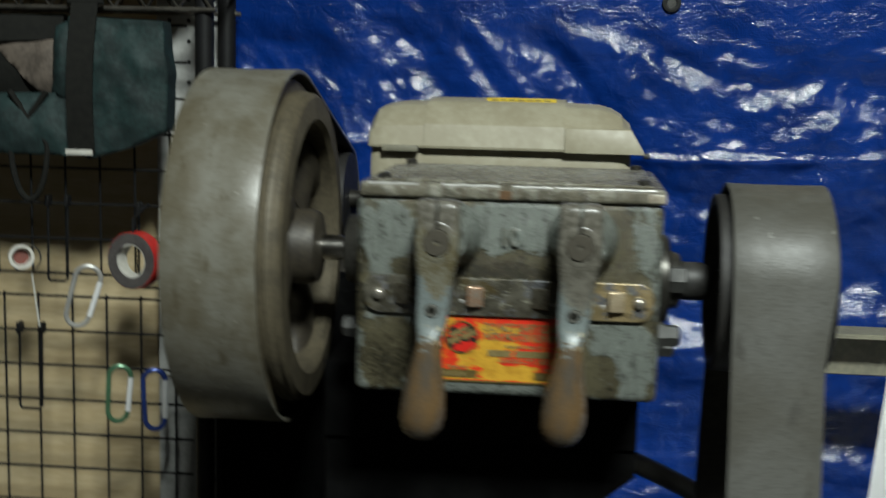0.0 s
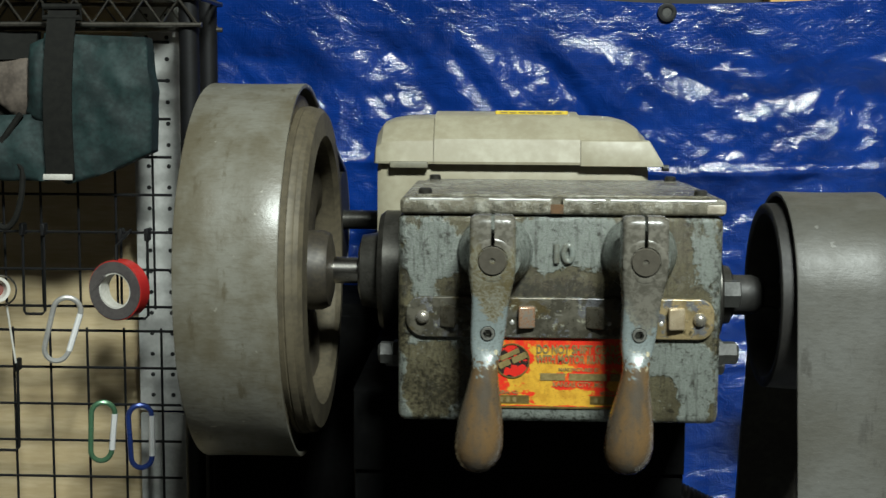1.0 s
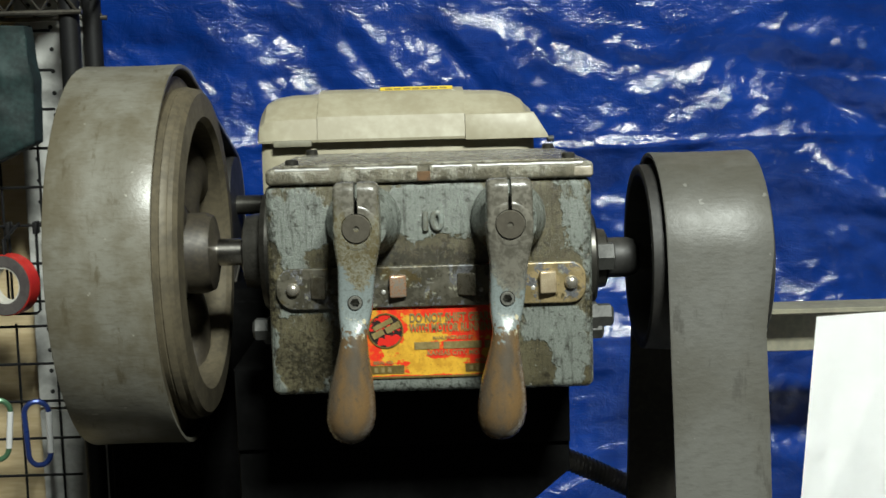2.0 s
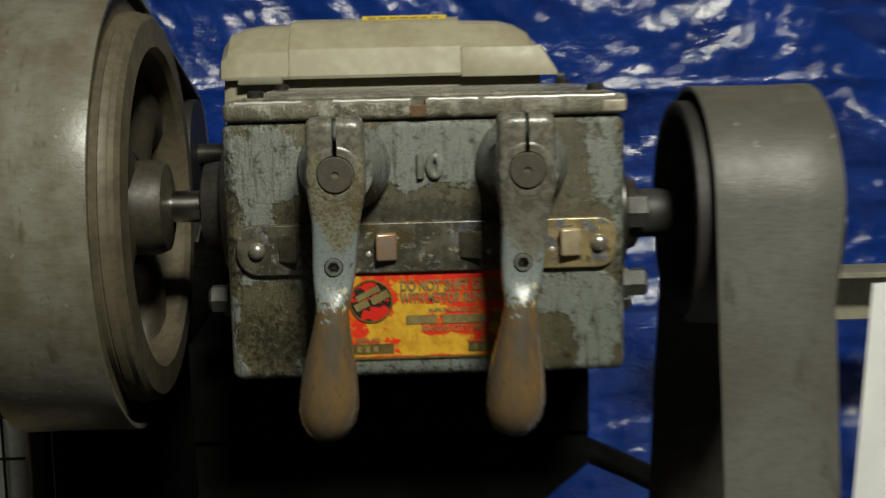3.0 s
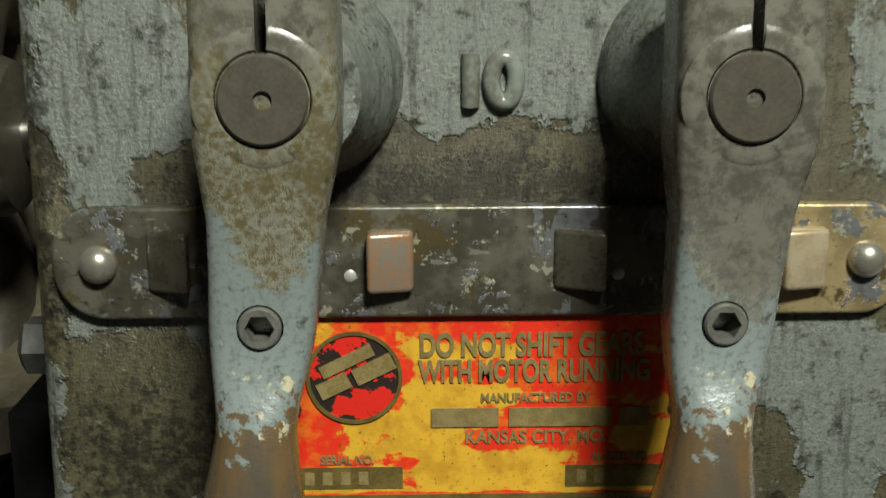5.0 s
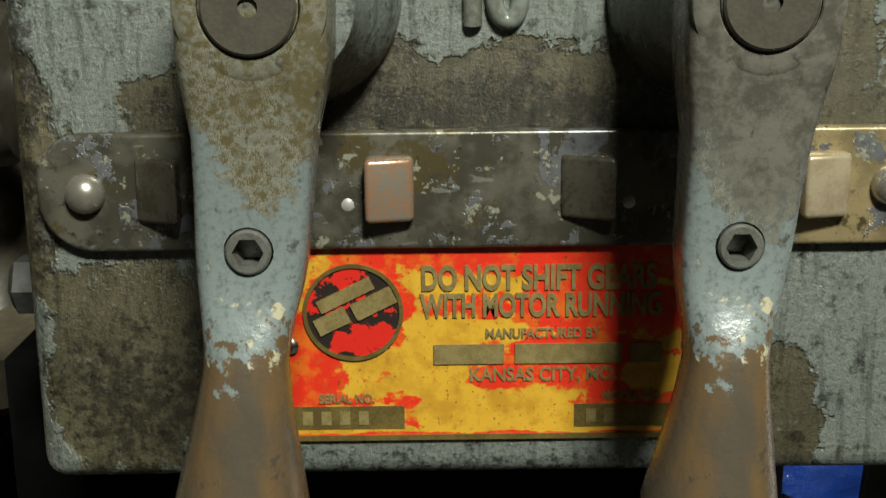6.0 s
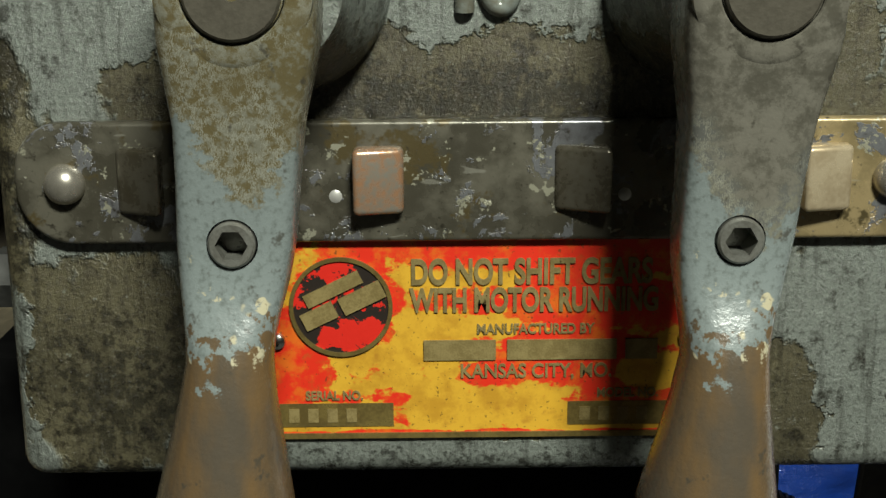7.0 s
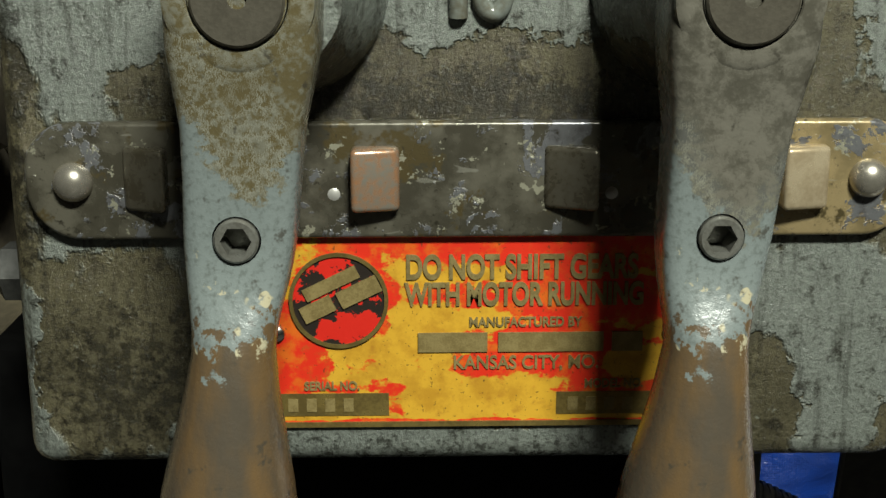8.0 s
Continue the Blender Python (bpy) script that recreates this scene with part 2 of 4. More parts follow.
def lever_material(name, edge, head_edge, stain, slope):
    """Shift lever: oily steel at the head, grey-blue enamel in the middle, handled brown metal at the grip."""
    m, t, bs = material(name, 0.35)
    g = G(t)
    z, x = g.axis(2), g.math("ABSOLUTE", g.axis(0))
    big, mid, fine = g.noise(45, 5, 0.6), g.noise(210, 5, 0.7), g.noise(700, 3, 0.6)
    wob = g.math("ADD", g.math("MULTIPLY", g.math("SUBTRACT", big, 0.5), 0.03), g.math("MULTIPLY", g.math("SUBTRACT", mid, 0.5), 0.04))
    h = g.math("ADD", z, wob)
    v = g.math("SUBTRACT", h, g.math("MULTIPLY", x, slope))
    enamel = g.mix(g.ramp(fine, 0.45, 0.8), (0.180, 0.207, 0.203), (0.105, 0.120, 0.112))
    head = g.mix(g.ramp(mid, 0.38, 0.62), (0.082, 0.076, 0.060), (0.150, 0.140, 0.115))
    olive = g.mix(g.ramp(g.math("ADD", g.math("MULTIPLY", mid, 0.5), g.math("MULTIPLY", fine, 0.5)), 0.47, 0.60), stain, (0.155, 0.15, 0.115))
    cells = g.put("ShaderNodeTexVoronoi", Scale=330.0)
    cells.feature = "DISTANCE_TO_EDGE"
    warp = g.put("ShaderNodeVectorMath")
    warp.operation = "MULTIPLY_ADD"
    warp.inputs[1].default_value = (0.004, 0.004, 0.004)
    g.link(g.put("ShaderNodeTexNoise", Scale=180.0).outputs["Color"], warp.inputs[0])
    g.link(g.co, warp.inputs[2])
    g.link(warp.outputs[0], cells.inputs["Vector"])
    crack = g.math("MULTIPLY", g.math("SUBTRACT", 1.0, g.ramp(cells.outputs["Distance"], 0.02, 0.09)), g.ramp(g.noise(60, 3, 0.6, shift=(2, 6, 1)), 0.30, 0.52))
    olive = g.mix(crack, olive, (0.225, 0.222, 0.180))
    grip = g.mix(g.ramp(g.noise(60, 4, 0.6, (1, 1, 0.35)), 0.36, 0.64), (0.135, 0.082, 0.036), (0.074, 0.060, 0.044))
    c = g.mix(g.ramp(h, -0.0225, -0.0205), grip, enamel)
    chip = g.math("MULTIPLY", g.ramp(g.math("ABSOLUTE", g.math("ADD", h, 0.0195)), 0.005, 0.002), g.ramp(g.noise(140, 2, 0.5, shift=(2, 2, 8)), 0.57, 0.60))
    c = g.mix(chip, c, (0.42, 0.38, 0.26))
    c = g.mix(g.ramp(v, edge, edge + 0.004), c, olive)
    c = g.mix(g.ramp(v, head_edge, head_edge + 0.012), c, head)
    c = g.mix(g.math("MULTIPLY", g.ramp(g.noise(230, 3, 0.7), 0.6, 0.72), 0.8), c, (0.05, 0.045, 0.035))
    g.colour(bs, c)
    g.rough(bs, mid, 0.14, 0.40)
    g.bump(bs, g.math("ADD", g.math("MULTIPLY", mid, 0.7), g.math("MULTIPLY", fine, 0.45)), 0.38, 0.0005)
    return m


def strap_material():
    """Index strap: dark oxidised steel with scraped patches, brassy towards one end."""
    m, t, bs = material("index_strap_steel", 0.36, 0.35)
    g = G(t)
    x = g.axis(0)
    mid, fine = g.noise(90, 4, 0.6), g.noise(420, 3, 0.65)
    dark = g.mix(g.ramp(mid, 0.4, 0.65), (0.066, 0.060, 0.044), (0.132, 0.122, 0.094))
    brass = g.mix(g.ramp(mid, 0.4, 0.65), (0.34, 0.26, 0.135), (0.20, 0.155, 0.078))
    wob = g.math("MULTIPLY_ADD", g.math("SUBTRACT", mid, 0.5), 0.03, x)
    c = g.mix(g.ramp(wob, 0.055, 0.07), dark, brass)
    c = g.mix(g.ramp(g.noise(55, 5, 0.7, shift=(1, 8, 6)), 0.56, 0.62), c, (0.088, 0.068, 0.032))
    peel = g.noise(58, 6, 0.72, shift=(9, 2, 1), distort=0.3)
    enamel = g.ramp(peel, 0.555, 0.568)
    c = g.mix(enamel, c, g.mix(g.ramp(fine, 0.4, 0.7), (0.150, 0.152, 0.158), (0.108, 0.106, 0.110)))
    c = g.mix(g.ramp(g.noise(150, 4, 0.7, shift=(5, 2, 1)), 0.62, 0.65), c, (0.30, 0.29, 0.22))
    c = g.mix(g.ramp(fine, 0.60, 0.74), c, (0.035, 0.031, 0.022))
    scratch = g.ramp(g.noise(160, 2, 0.5, (0.35, 1, 1.6), (3, 3, 8)), 0.71, 0.73)
    c = g.mix(g.math("MULTIPLY", scratch, 0.4), c, (0.34, 0.33, 0.28))
    g.colour(bs, c)
    g.rough(bs, mid, 0.14, 0.42)
    g.bump(bs, g.math("ADD", g.math("MULTIPLY", fine, 0.5), enamel), 0.45, 0.0004)
    return m


def spot(g, x, z, bx, bz, rx, rz, w):
    """A soft elliptical patch of weight w."""
    q = g.math("ADD", g.math("POWER", g.math("ABSOLUTE", g.math("DIVIDE", g.math("SUBTRACT", x, bx), rx)), 2.0), g.math("POWER", g.math("ABSOLUTE", g.math("DIVIDE", g.math("SUBTRACT", z, bz), rz)), 2.0))
    return g.math("MULTIPLY", g.math("MAXIMUM", g.math("SUBTRACT", 1.0, q), 0.0), w)


def plate_material():
    """Nameplate enamel: worn yellow, with the red kept round the lettering, along the top and at one end."""
    m, t, bs = material("nameplate_enamel", 0.4)
    g = G(t)
    x, z = g.axis(0), g.axis(2)
    n = g.math("ADD", g.math("MULTIPLY", g.noise(85, 5, 0.65, (0.75, 1, 1.25)), 0.75), g.math("MULTIPLY", g.noise(330, 3, 0.6), 0.25))
    f = g.math("ADD", n, -0.10)
    for patch in ((-0.052, -0.046, 0.018, 0.016, 0.42), (-0.0341, -0.0318, 0.0165, 0.0165, 0.30), (0.015, -0.0165, 0.075, 0.009, 0.36), (0.016, -0.0305, 0.050, 0.006, 0.20), (0.030, -0.034, 0.026, 0.020, 0.24),
                  (0.016, -0.0440, 0.034, 0.006, 0.20), (0.015, -0.0495, 0.026, 0.0045, 0.22), (0.038, -0.0555, 0.018, 0.005, 0.24), (0.043, -0.0490, 0.011, 0.006, -0.34), (-0.010, -0.0385, 0.013, 0.004, -0.20), (0.0, -0.0655, 0.12, 0.0016, 0.26), (-0.030, -0.0555, 0.020, 0.003, 0.16)):
        f = g.math("ADD", f, spot(g, x, z, *patch))
    yellow = g.mix(g.ramp(g.noise(150, 4, 0.65, shift=(4, 4, 2)), 0.40, 0.66), (0.60, 0.335, 0.030), (0.46, 0.235, 0.020))
    red = g.mix(g.ramp(g.noise(140, 4, 0.7, shift=(6, 1, 9)), 0.46, 0.66), (0.64, 0.026, 0.010), (0.62, 0.120, 0.012))
    c = g.mix(g.ramp(f, 0.485, 0.545), yellow, red)
    c = g.mix(g.math("MULTIPLY", g.ramp(g.noise(330, 3, 0.6), 0.55, 0.75), 0.4), c, (0.30, 0.11, 0.015))
    c = g.mix(g.math("MULTIPLY", g.ramp(g.noise(900, 2, 0.6, shift=(1, 3, 3)), 0.64, 0.72), 0.7), c, (0.06, 0.04, 0.012))
    g.colour(bs, c)
    g.bump(bs, n, 0.25, 0.0004)
    return m


def badge_material():
    """Badge enamel: black with red left in flakes."""
    m, t, bs = material("badge_enamel", 0.38)
    g = G(t)
    x, z = g.axis(0), g.axis(2)
    n = g.noise(170, 5, 0.65, distort=0.4)
    f = g.math("ADD", n, g.math("ADD", spot(g, x, z, -0.030, -0.0395, 0.011, 0.006, 0.20), spot(g, x, z, -0.036, -0.0225, 0.010, 0.004, 0.14)))
    c = g.mix(g.ramp(f, 0.53, 0.56), (0.020, 0.015, 0.012), (0.58, 0.020, 0.012))
    g.colour(bs, c)
    g.bump(bs, f, 0.35, 0.0005)
    return m


M_LEVER = lever_material("lever_worn_enamel", 0.004, 0.038, (0.105, 0.085, 0.042), 1.3)
M_LEVERBARE = lever_material("lever_bare_steel", -0.010, -0.004, (0.11, 0.11, 0.10), 1.6)
M_INDEX, M_PLATE = strap_material(), plate_material()


# ---- shape helpers ----
def finish(me, angle=38):
    me.shade_smooth()
    me.set_sharp_from_angle(angle=radians(angle))


def part(name, bm, mat, parent=None, label="", angle=38):
    me = bpy.data.meshes.new(name)
    bmesh.ops.recalc_face_normals(bm, faces=bm.faces)
    bm.to_mesh(me)
    bm.free()
    me.materials.append(mat)
    finish(me, angle)
    ob = new(name, me)
    if parent:
        ob.parent = parent
    return tagged(ob, label)


def thing(name, label, category, group="", kind="", at=(0, 0, 0)):
    ob = new(name)
    ob.location = at
    ob.empty_display_size = 0.02
    return tagged(ob, label, category, group, kind)


def block(x0, x1, y0, y1, z0, z1, bevel=0.0, seg=2, bm=None):
    bm = bm or bmesh.new()
    m = Matrix.Translation(((x0 + x1) / 2, (y0 + y1) / 2, (z0 + z1) / 2)) @ Matrix.Diagonal((x1 - x0, y1 - y0, z1 - z0, 1))
    vs = bmesh.ops.create_cube(bm, size=1, matrix=m)["verts"]
    if bevel:
        es = list({e for v in vs for e in v.link_edges})
        bmesh.ops.bevel(bm, geom=es, offset=bevel, segments=seg, profile=0.5, affect="EDGES")
    return bm


def lathe(profile, axis="X", centre=(0, 0, 0), n=48, bm=None, closed=False):
    """Turns (along, radius) pairs round an axis through centre."""
    bm = bm or bmesh.new()
    rings = []
    for a, r in profile:
        ring = []
        for i in range(n):
            u, w = r * math.cos(2 * math.pi * i / n), r * math.sin(2 * math.pi * i / n)
            p = {"X": (a, u, w), "Y": (u, a, w), "Z": (u, w, a)}[axis]
            ring.append(bm.verts.new(Vector(p) + Vector(centre)))
        rings.append(ring)
    pairs = list(zip(rings, rings[1:])) + ([(rings[-1], rings[0])] if closed else [])
    for p, q in pairs:
        for i in range(n):
            bm.faces.new((p[i], p[(i + 1) % n], q[(i + 1) % n], q[i]))
    if not closed:
        bm.faces.new(rings[0])
        bm.faces.new(rings[-1])
    return bm


def tube(points, r, n=8, bm=None, closed=False):
    """A round wire along points."""
    bm = bm or bmesh.new()
    pts = [Vector(p) for p in points]
    rings = []
    up = None
    for i, p in enumerate(pts):
        a = pts[i - 1] if (i or closed) else p
        b = pts[(i + 1) % len(pts)] if (i < len(pts) - 1 or closed) else p
        d = (b - a).normalized()
        if up is None:
            up = d.orthogonal().normalized()
        up = (up - d * up.dot(d)).normalized()
        side = d.cross(up)
        rings.append([bm.verts.new(p + r * (math.cos(2 * math.pi * k / n) * up + math.sin(2 * math.pi * k / n) * side)) for k in range(n)])
    for p, q in list(zip(rings, rings[1:])) + ([(rings[-1], rings[0])] if closed else []):
        for k in range(n):
            bm.faces.new((p[k], p[(k + 1) % n], q[(k + 1) % n], q[k]))
    if not closed:
        bm.faces.new(rings[0])
        bm.faces.new(rings[-1])
    return bm


def slab(outline, y0, y1, bevel=0.0, seg=2, bm=None):
    """An outline in x and z, given depth along y."""
    bm = bm or bmesh.new()
    f = bm.faces.new([bm.verts.new((x, y0, z)) for x, z in outline])
    out = bmesh.ops.extrude_face_region(bm, geom=[f])
    vs = [v for v in out["geom"] if isinstance(v, bmesh.types.BMVert)]
    bmesh.ops.translate(bm, vec=(0, y1 - y0, 0), verts=vs)
    if bevel:
        es = [e for e in bm.edges if e.is_valid]
        bmesh.ops.bevel(bm, geom=[e for e in es if abs(e.verts[0].co.y - e.verts[1].co.y) < 1e-6], offset=bevel, segments=seg, profile=0.5, affect="EDGES")
    return bm


def cut(ob, cutters):
    """Takes solid cutters out of a part."""
    for bm in cutters:
        bmesh.ops.recalc_face_normals(bm, faces=bm.faces)
        me = bpy.data.meshes.new("cutter")
        bm.to_mesh(me)
        bm.free()
        tool = new("cutter", me)
        tool.parent = ob.parent
        md = ob.modifiers.new("cut", "BOOLEAN")
        md.operation, md.object, md.solver = "DIFFERENCE", tool, "EXACT"
        bpy.context.view_layer.update()
        res = bpy.data.meshes.new_from_object(ob.evaluated_get(bpy.context.evaluated_depsgraph_get()))
        ob.modifiers.clear()
        old, ob.data = ob.data, res
        bpy.data.meshes.remove(old)
        bpy.data.objects.remove(tool)
        bpy.data.meshes.remove(me)
    finish(ob.data)
    return ob


def letters(name, text, size, x, y, z, mat, parent, depth=0.0004, wide=1.0, align="LEFT", turn=0.0, bold=0.00022):
    """Raised built-in lettering on a face that looks along -y."""
    c = bpy.data.curves.new(name, "FONT")
    c.offset = bold if size > 0.006 else 0.00009
    c.body, c.size, c.extrude, c.align_x, c.align_y = text, size, depth, align, "CENTER"
    tmp = new("tmp", c)
    bpy.context.view_layer.update()
    me = bpy.data.meshes.new_from_object(tmp.evaluated_get(bpy.context.evaluated_depsgraph_get()))
    bpy.data.objects.remove(tmp)
    bpy.data.curves.remove(c)
    me.transform(pose(x, y, z, 90) @ pose(0, 0, 0, 0, 0, turn) @ Matrix.Diagonal((wide, 1, 1, 1)))
    me.materials.clear()
    me.materials.append(mat)
    me.name = name
    ob = new(name, me)
    ob.parent = parent
    return ob


# ---- the room ----
def room():
    for name, dims in (("wall_back", (-3.1, 3.1, 0.95, 1.05, 0, 3.4)), ("wall_front", (-3.1, 3.1, -4.1, -4.0, 0, 3.4)),
                       ("wall_left", (-3.1, -3.0, -4.0, 0.95, 0, 3.4)), ("wall_right", (3.0, 3.1, -4.0, 0.95, 0, 3.4))):
        tagged(part(name, block(*dims), M_WALL), "plain dull grey workshop wall", "wall", "", "structure")
    tagged(part("floor", block(-3.1, 3.1, -4.1, 1.05, -0.1, 0), M_FLOOR), "dark concrete workshop floor", "floor", "", "structure")
    tagged(part("ceiling", block(-3.1, 3.1, -4.1, 1.05, 3.4, 3.5), M_CEIL), "plain dark boarded ceiling", "ceiling", "", "structure")


room()

# ---- gearbox ----
gearbox = thing("gearbox", "grey-green cast gearbox with worn oily enamel and two shift levers", "gearbox", at=(0, 0, 1.2))
LY, LZ = 0.268, 1.196     # line of the input shaft
RY, RZ = 0.078, 1.206     # line of the output shaft
M_COLLAR = simple("dull_collar", (0.045, 0.043, 0.040), (0.028, 0.027, 0.025), 60, 0.5, 0.2)


def build_gearbox(g):
    body = block(-0.1165, 0.1145, 0, 0.31, -0.0775, 0.074, 0.006, 4)
    part("housing", body, M_HOUSING, g)
    lid = part("lid", block(-0.1150, 0.1158, -0.0022, 0.190, 0.0735, 0.0852, 0.0034, 4), M_LID, g, "worn bare-edged lid with rounded lip")
    cut(lid, [block(-0.0075, 0.0005, -0.02, 0.006, 0.08, 0.1)])
    # bare metal showing along the rubbed front edge of the lid
    for x0, x1 in ((-0.108, -0.070), (-0.052, -0.0085), (0.002, 0.030), (0.034, 0.108)):
        pts = [(x0 + (x1 - x0) * k / 8, -0.0006, 0.0840 + 0.0002 * math.sin(k * 2.1 + x0 * 90)) for k in range(9)]
        part("bare_edge", tube(pts, 0.0013, 10), M_ALU, g, "rubbed bare metal edge")
    part("corner_chip", block(0.1010, 0.1150, -0.00245, 0.004, 0.0745, 0.0825, 0.0018, 3), M_CHIP, g, "pale chipped corner")
    part("rust_patch", block(-0.0085, 0.0010, -0.00245, -0.001, 0.0745, 0.0812, 0.0003, 1), M_RUSTPATCH, g, "rubbed bare rusty patch under the notch")
    part("cover_plate", block(-0.105, 0.108, 0.012, 0.186, 0.0845, 0.0868, 0.001, 1), M_LID, g)
    for x in (-0.098, 0.1):
        for y in (0.018, 0.178):
            screw = lathe([(0.0, 0.0048), (0.003, 0.0048), (0.004, 0.0036)], "Z", (x, y, 0.0868), 16)
            part("lid_screw", screw, M_DARKSTEEL, g)
    # cast number
    one = tube([(-0.0036, -0.0006, 0.0525), (-0.0036, -0.0009, 0.0500), (-0.0036, -0.0009, 0.0420), (-0.0036, -0.0006, 0.0395)], 0.0023, 14)
    part("cast_number", one, M_CASTNUM, g, "raised cast figure")
    zero = tube([(0.0047 + 0.0031 * math.cos(2 * math.pi * k / 28), -0.0008, 0.0460 + 0.0056 * math.sin(2 * math.pi * k / 28)) for k in range(28)], 0.0023, 14, closed=True)
    part("cast_number", zero, M_CASTNUM, g, "raised cast figure")
    # shaft flanges and bolts on both sides
    fl = [(0, 0.056), (-0.030, 0.056), (-0.035, 0.052), (-0.035, 0.036), (-0.052, 0.033), (-0.055, 0.022)]
    part("side_flange", lathe(fl, "X", (-0.1165, LY, LZ - 1.2), 40), M_DARKSTEEL, g)
    fr = [(0, 0.036), (0.008, 0.036), (0.010, 0.033), (0.010, 0.024), (0.018, 0.022), (0.020, 0.018)]
    part("side_flange", lathe(fr, "X", (0.1145, RY, RZ - 1.2), 40), M_DARKSTEEL, g)
    part("retainer_bolt", lathe([(0, 0.011), (0.012, 0.011), (0.013, 0.009)], "X", (0.1245, RY - 0.022, RZ - 1.2 + 0.004), 6), M_BOLT, g)
    for x, s, y, z in ((-0.1165, -1, 0.045, -0.036), (-0.1165, -1, 0.10, -0.05), (0.1145, 1, 0.03, -0.030), (0.1145, 1, 0.085, -0.05)):
        bolt = lathe([(0, 0.0105), (0.006 * s, 0.0105), (0.006 * s, 0.0088), (0.016 * s, 0.0088), (0.018 * s, 0.006)], "X", (x, y, z), 6)
        part("side_bolt", bolt, M_BOLT, g)
    part("shaft", lathe([(-0.30, 0.0125), (-0.10, 0.0125)], "X", (0, LY, LZ - 1.2), 24), M_STEEL, g, "bright turned steel input shaft")
    part("shaft", lathe([(0.10, 0.0095), (0.235, 0.0095)], "X", (0, RY, RZ - 1.2), 24), M_DARKSTEEL, g, "dark output shaft")
    part("shaft_collar", lathe([(0.128, 0.0155), (0.150, 0.0155), (0.156, 0.0135), (0.159, 0.0095)], "X", (0, RY, RZ - 1.2), 28), M_COLLAR, g)

    # index strap with rivets and stops
    x0, x1, z0, z1 = -0.1105, 0.109, -0.0149, 0.0147
    out = []
    for cx, cz, r, a0 in ((x1 - 0.011, z0 + 0.011, 0.011, -90), (x1 - 0.011, z1 - 0.011, 0.011, 0), (x0 + 0.012, z1 - 0.012, 0.012, 90), (x0 + 0.0135, z0 + 0.0135, 0.0135, 180)):
        out += [(cx + r * math.cos(radians(a0 + 11.25 * k)), cz + r * math.sin(radians(a0 + 11.25 * k))) for k in range(9)]
    strap = part("index_strap", slab(out, 0.0005, -0.0036, 0.0013, 4), M_INDEX, g, "scraped dark steel strap, brassy at one end")
    for x in (-0.0985, 0.0985):
        dome = [(0.0, 0.0049), (-0.0012, 0.0049)] + [(-0.0012 - 0.004 * math.sin(a), 0.0049 * math.cos(a)) for a in (0.3, 0.6, 0.9, 1.2, 1.45)]
        part("rivet", lathe(dome, "Y", (x, -0.003, 0), 28), M_RIVET, strap, "polished round rivet head")
    # punched stops: each tab stands up at one edge and runs down into the strap at the other
    for x0, x1, up, mat in ((-0.0862, -0.0752, 1, M_STOPDARK), (-0.0301, -0.0182, -1, M_STOPCOPPER), (0.0176, 0.0307, 1, M_STOPDARK), (0.0760, 0.0878, -1, M_STOPBRASS)):
        lo, hi = (-0.0046, -0.0098) if up > 0 else (-0.0098, -0.0072)
        bm = bmesh.new()
        ring = [(x0, -0.002), (x1, -0.002), (x1, hi), (x0, lo)]
        ends = [[bm.verts.new((x, y, z)) for x, y in ring] for z in (-0.0072, 0.0086)]
        for k in range(4):
            bm.faces.new((ends[0][k], ends[0][(k + 1) % 4], ends[1][(k + 1) % 4], ends[1][k]))
        bm.faces.new(ends[0])
        bm.faces.new(ends[1])
        bmesh.ops.bevel(bm, geom=list(bm.edges), offset=0.0014, segments=4, profile=0.5, affect="EDGES")
        part("stop", bm, mat, strap)
    for x in (-0.0345, 0.0345, 0.0715):
        part("dimple", lathe([(0, 0.0017), (-0.0006, 0.0016), (-0.0010, 0.0008)], "Y", (x, -0.003, -0.0035), 14), M_ALU, strap)

    # nameplate
    plate = part("nameplate", slab([(-0.0517, -0.0663), (0.0535, -0.0663), (0.0535, -0.0150), (-0.0517, -0.0150)], 0.0004, -0.0009, 0.0002, 1), M_PLATE, g, "enamelled plate, yellow with worn red patches and bronze lettering")
    face = -0.0009
    for b in ((-0.0517, 0.0535, -0.0663, -0.0649), (-0.0517, -0.0510, -0.0649, -0.0150), (0.0528, 0.0535, -0.0649, -0.0150)):
        part("plate_rim", block(b[0], b[1], face - 0.0005, face + 0.0002, b[2], b[3]), M_BRASS, plate)
    badge_x, badge_z = -0.0341, -0.0318
    ring = lathe([(0, 0.0127), (-0.0007, 0.0127), (-0.0007, 0.0117), (0, 0.0117)], "Y", (badge_x, face, badge_z), 56, closed=True)
    badge = part("badge", ring, M_BRASS, plate, "round bronze ring with slanting bars")
    part("badge_field", lathe([(0.0002, 0.0117), (-0.0002, 0.0117)], "Y", (badge_x, face, badge_z), 48), M_BADGE, badge)
    for dx, dz, w, h in ((-0.0019, 0.0046, 0.0150, 0.0034), (-0.0054, -0.0022, 0.0086, 0.0044), (0.0052, 0.0024, 0.0112, 0.0046)):
        bm = block(-w / 2, w / 2, -0.0005, 0.0002, -h / 2, h / 2)
        bm.transform(Matrix.Translation((badge_x + dx, face - 0.0003, badge_z + dz)) @ Matrix.Rotation(radians(-26), 4, "Y"))
        part("badge_bar", bm, M_ETCH, badge)
    letters("lettering", "DO NOT SHIFT GEARS", 0.0088, -0.0170, face, -0.0234, M_ETCH, plate, 0.0005, 0.668, bold=0.00030)
    letters("lettering", "WITH MOTOR RUNNING", 0.0083, -0.0170, face, -0.0306, M_ETCH, plate, 0.0005, 0.642, bold=0.00030)
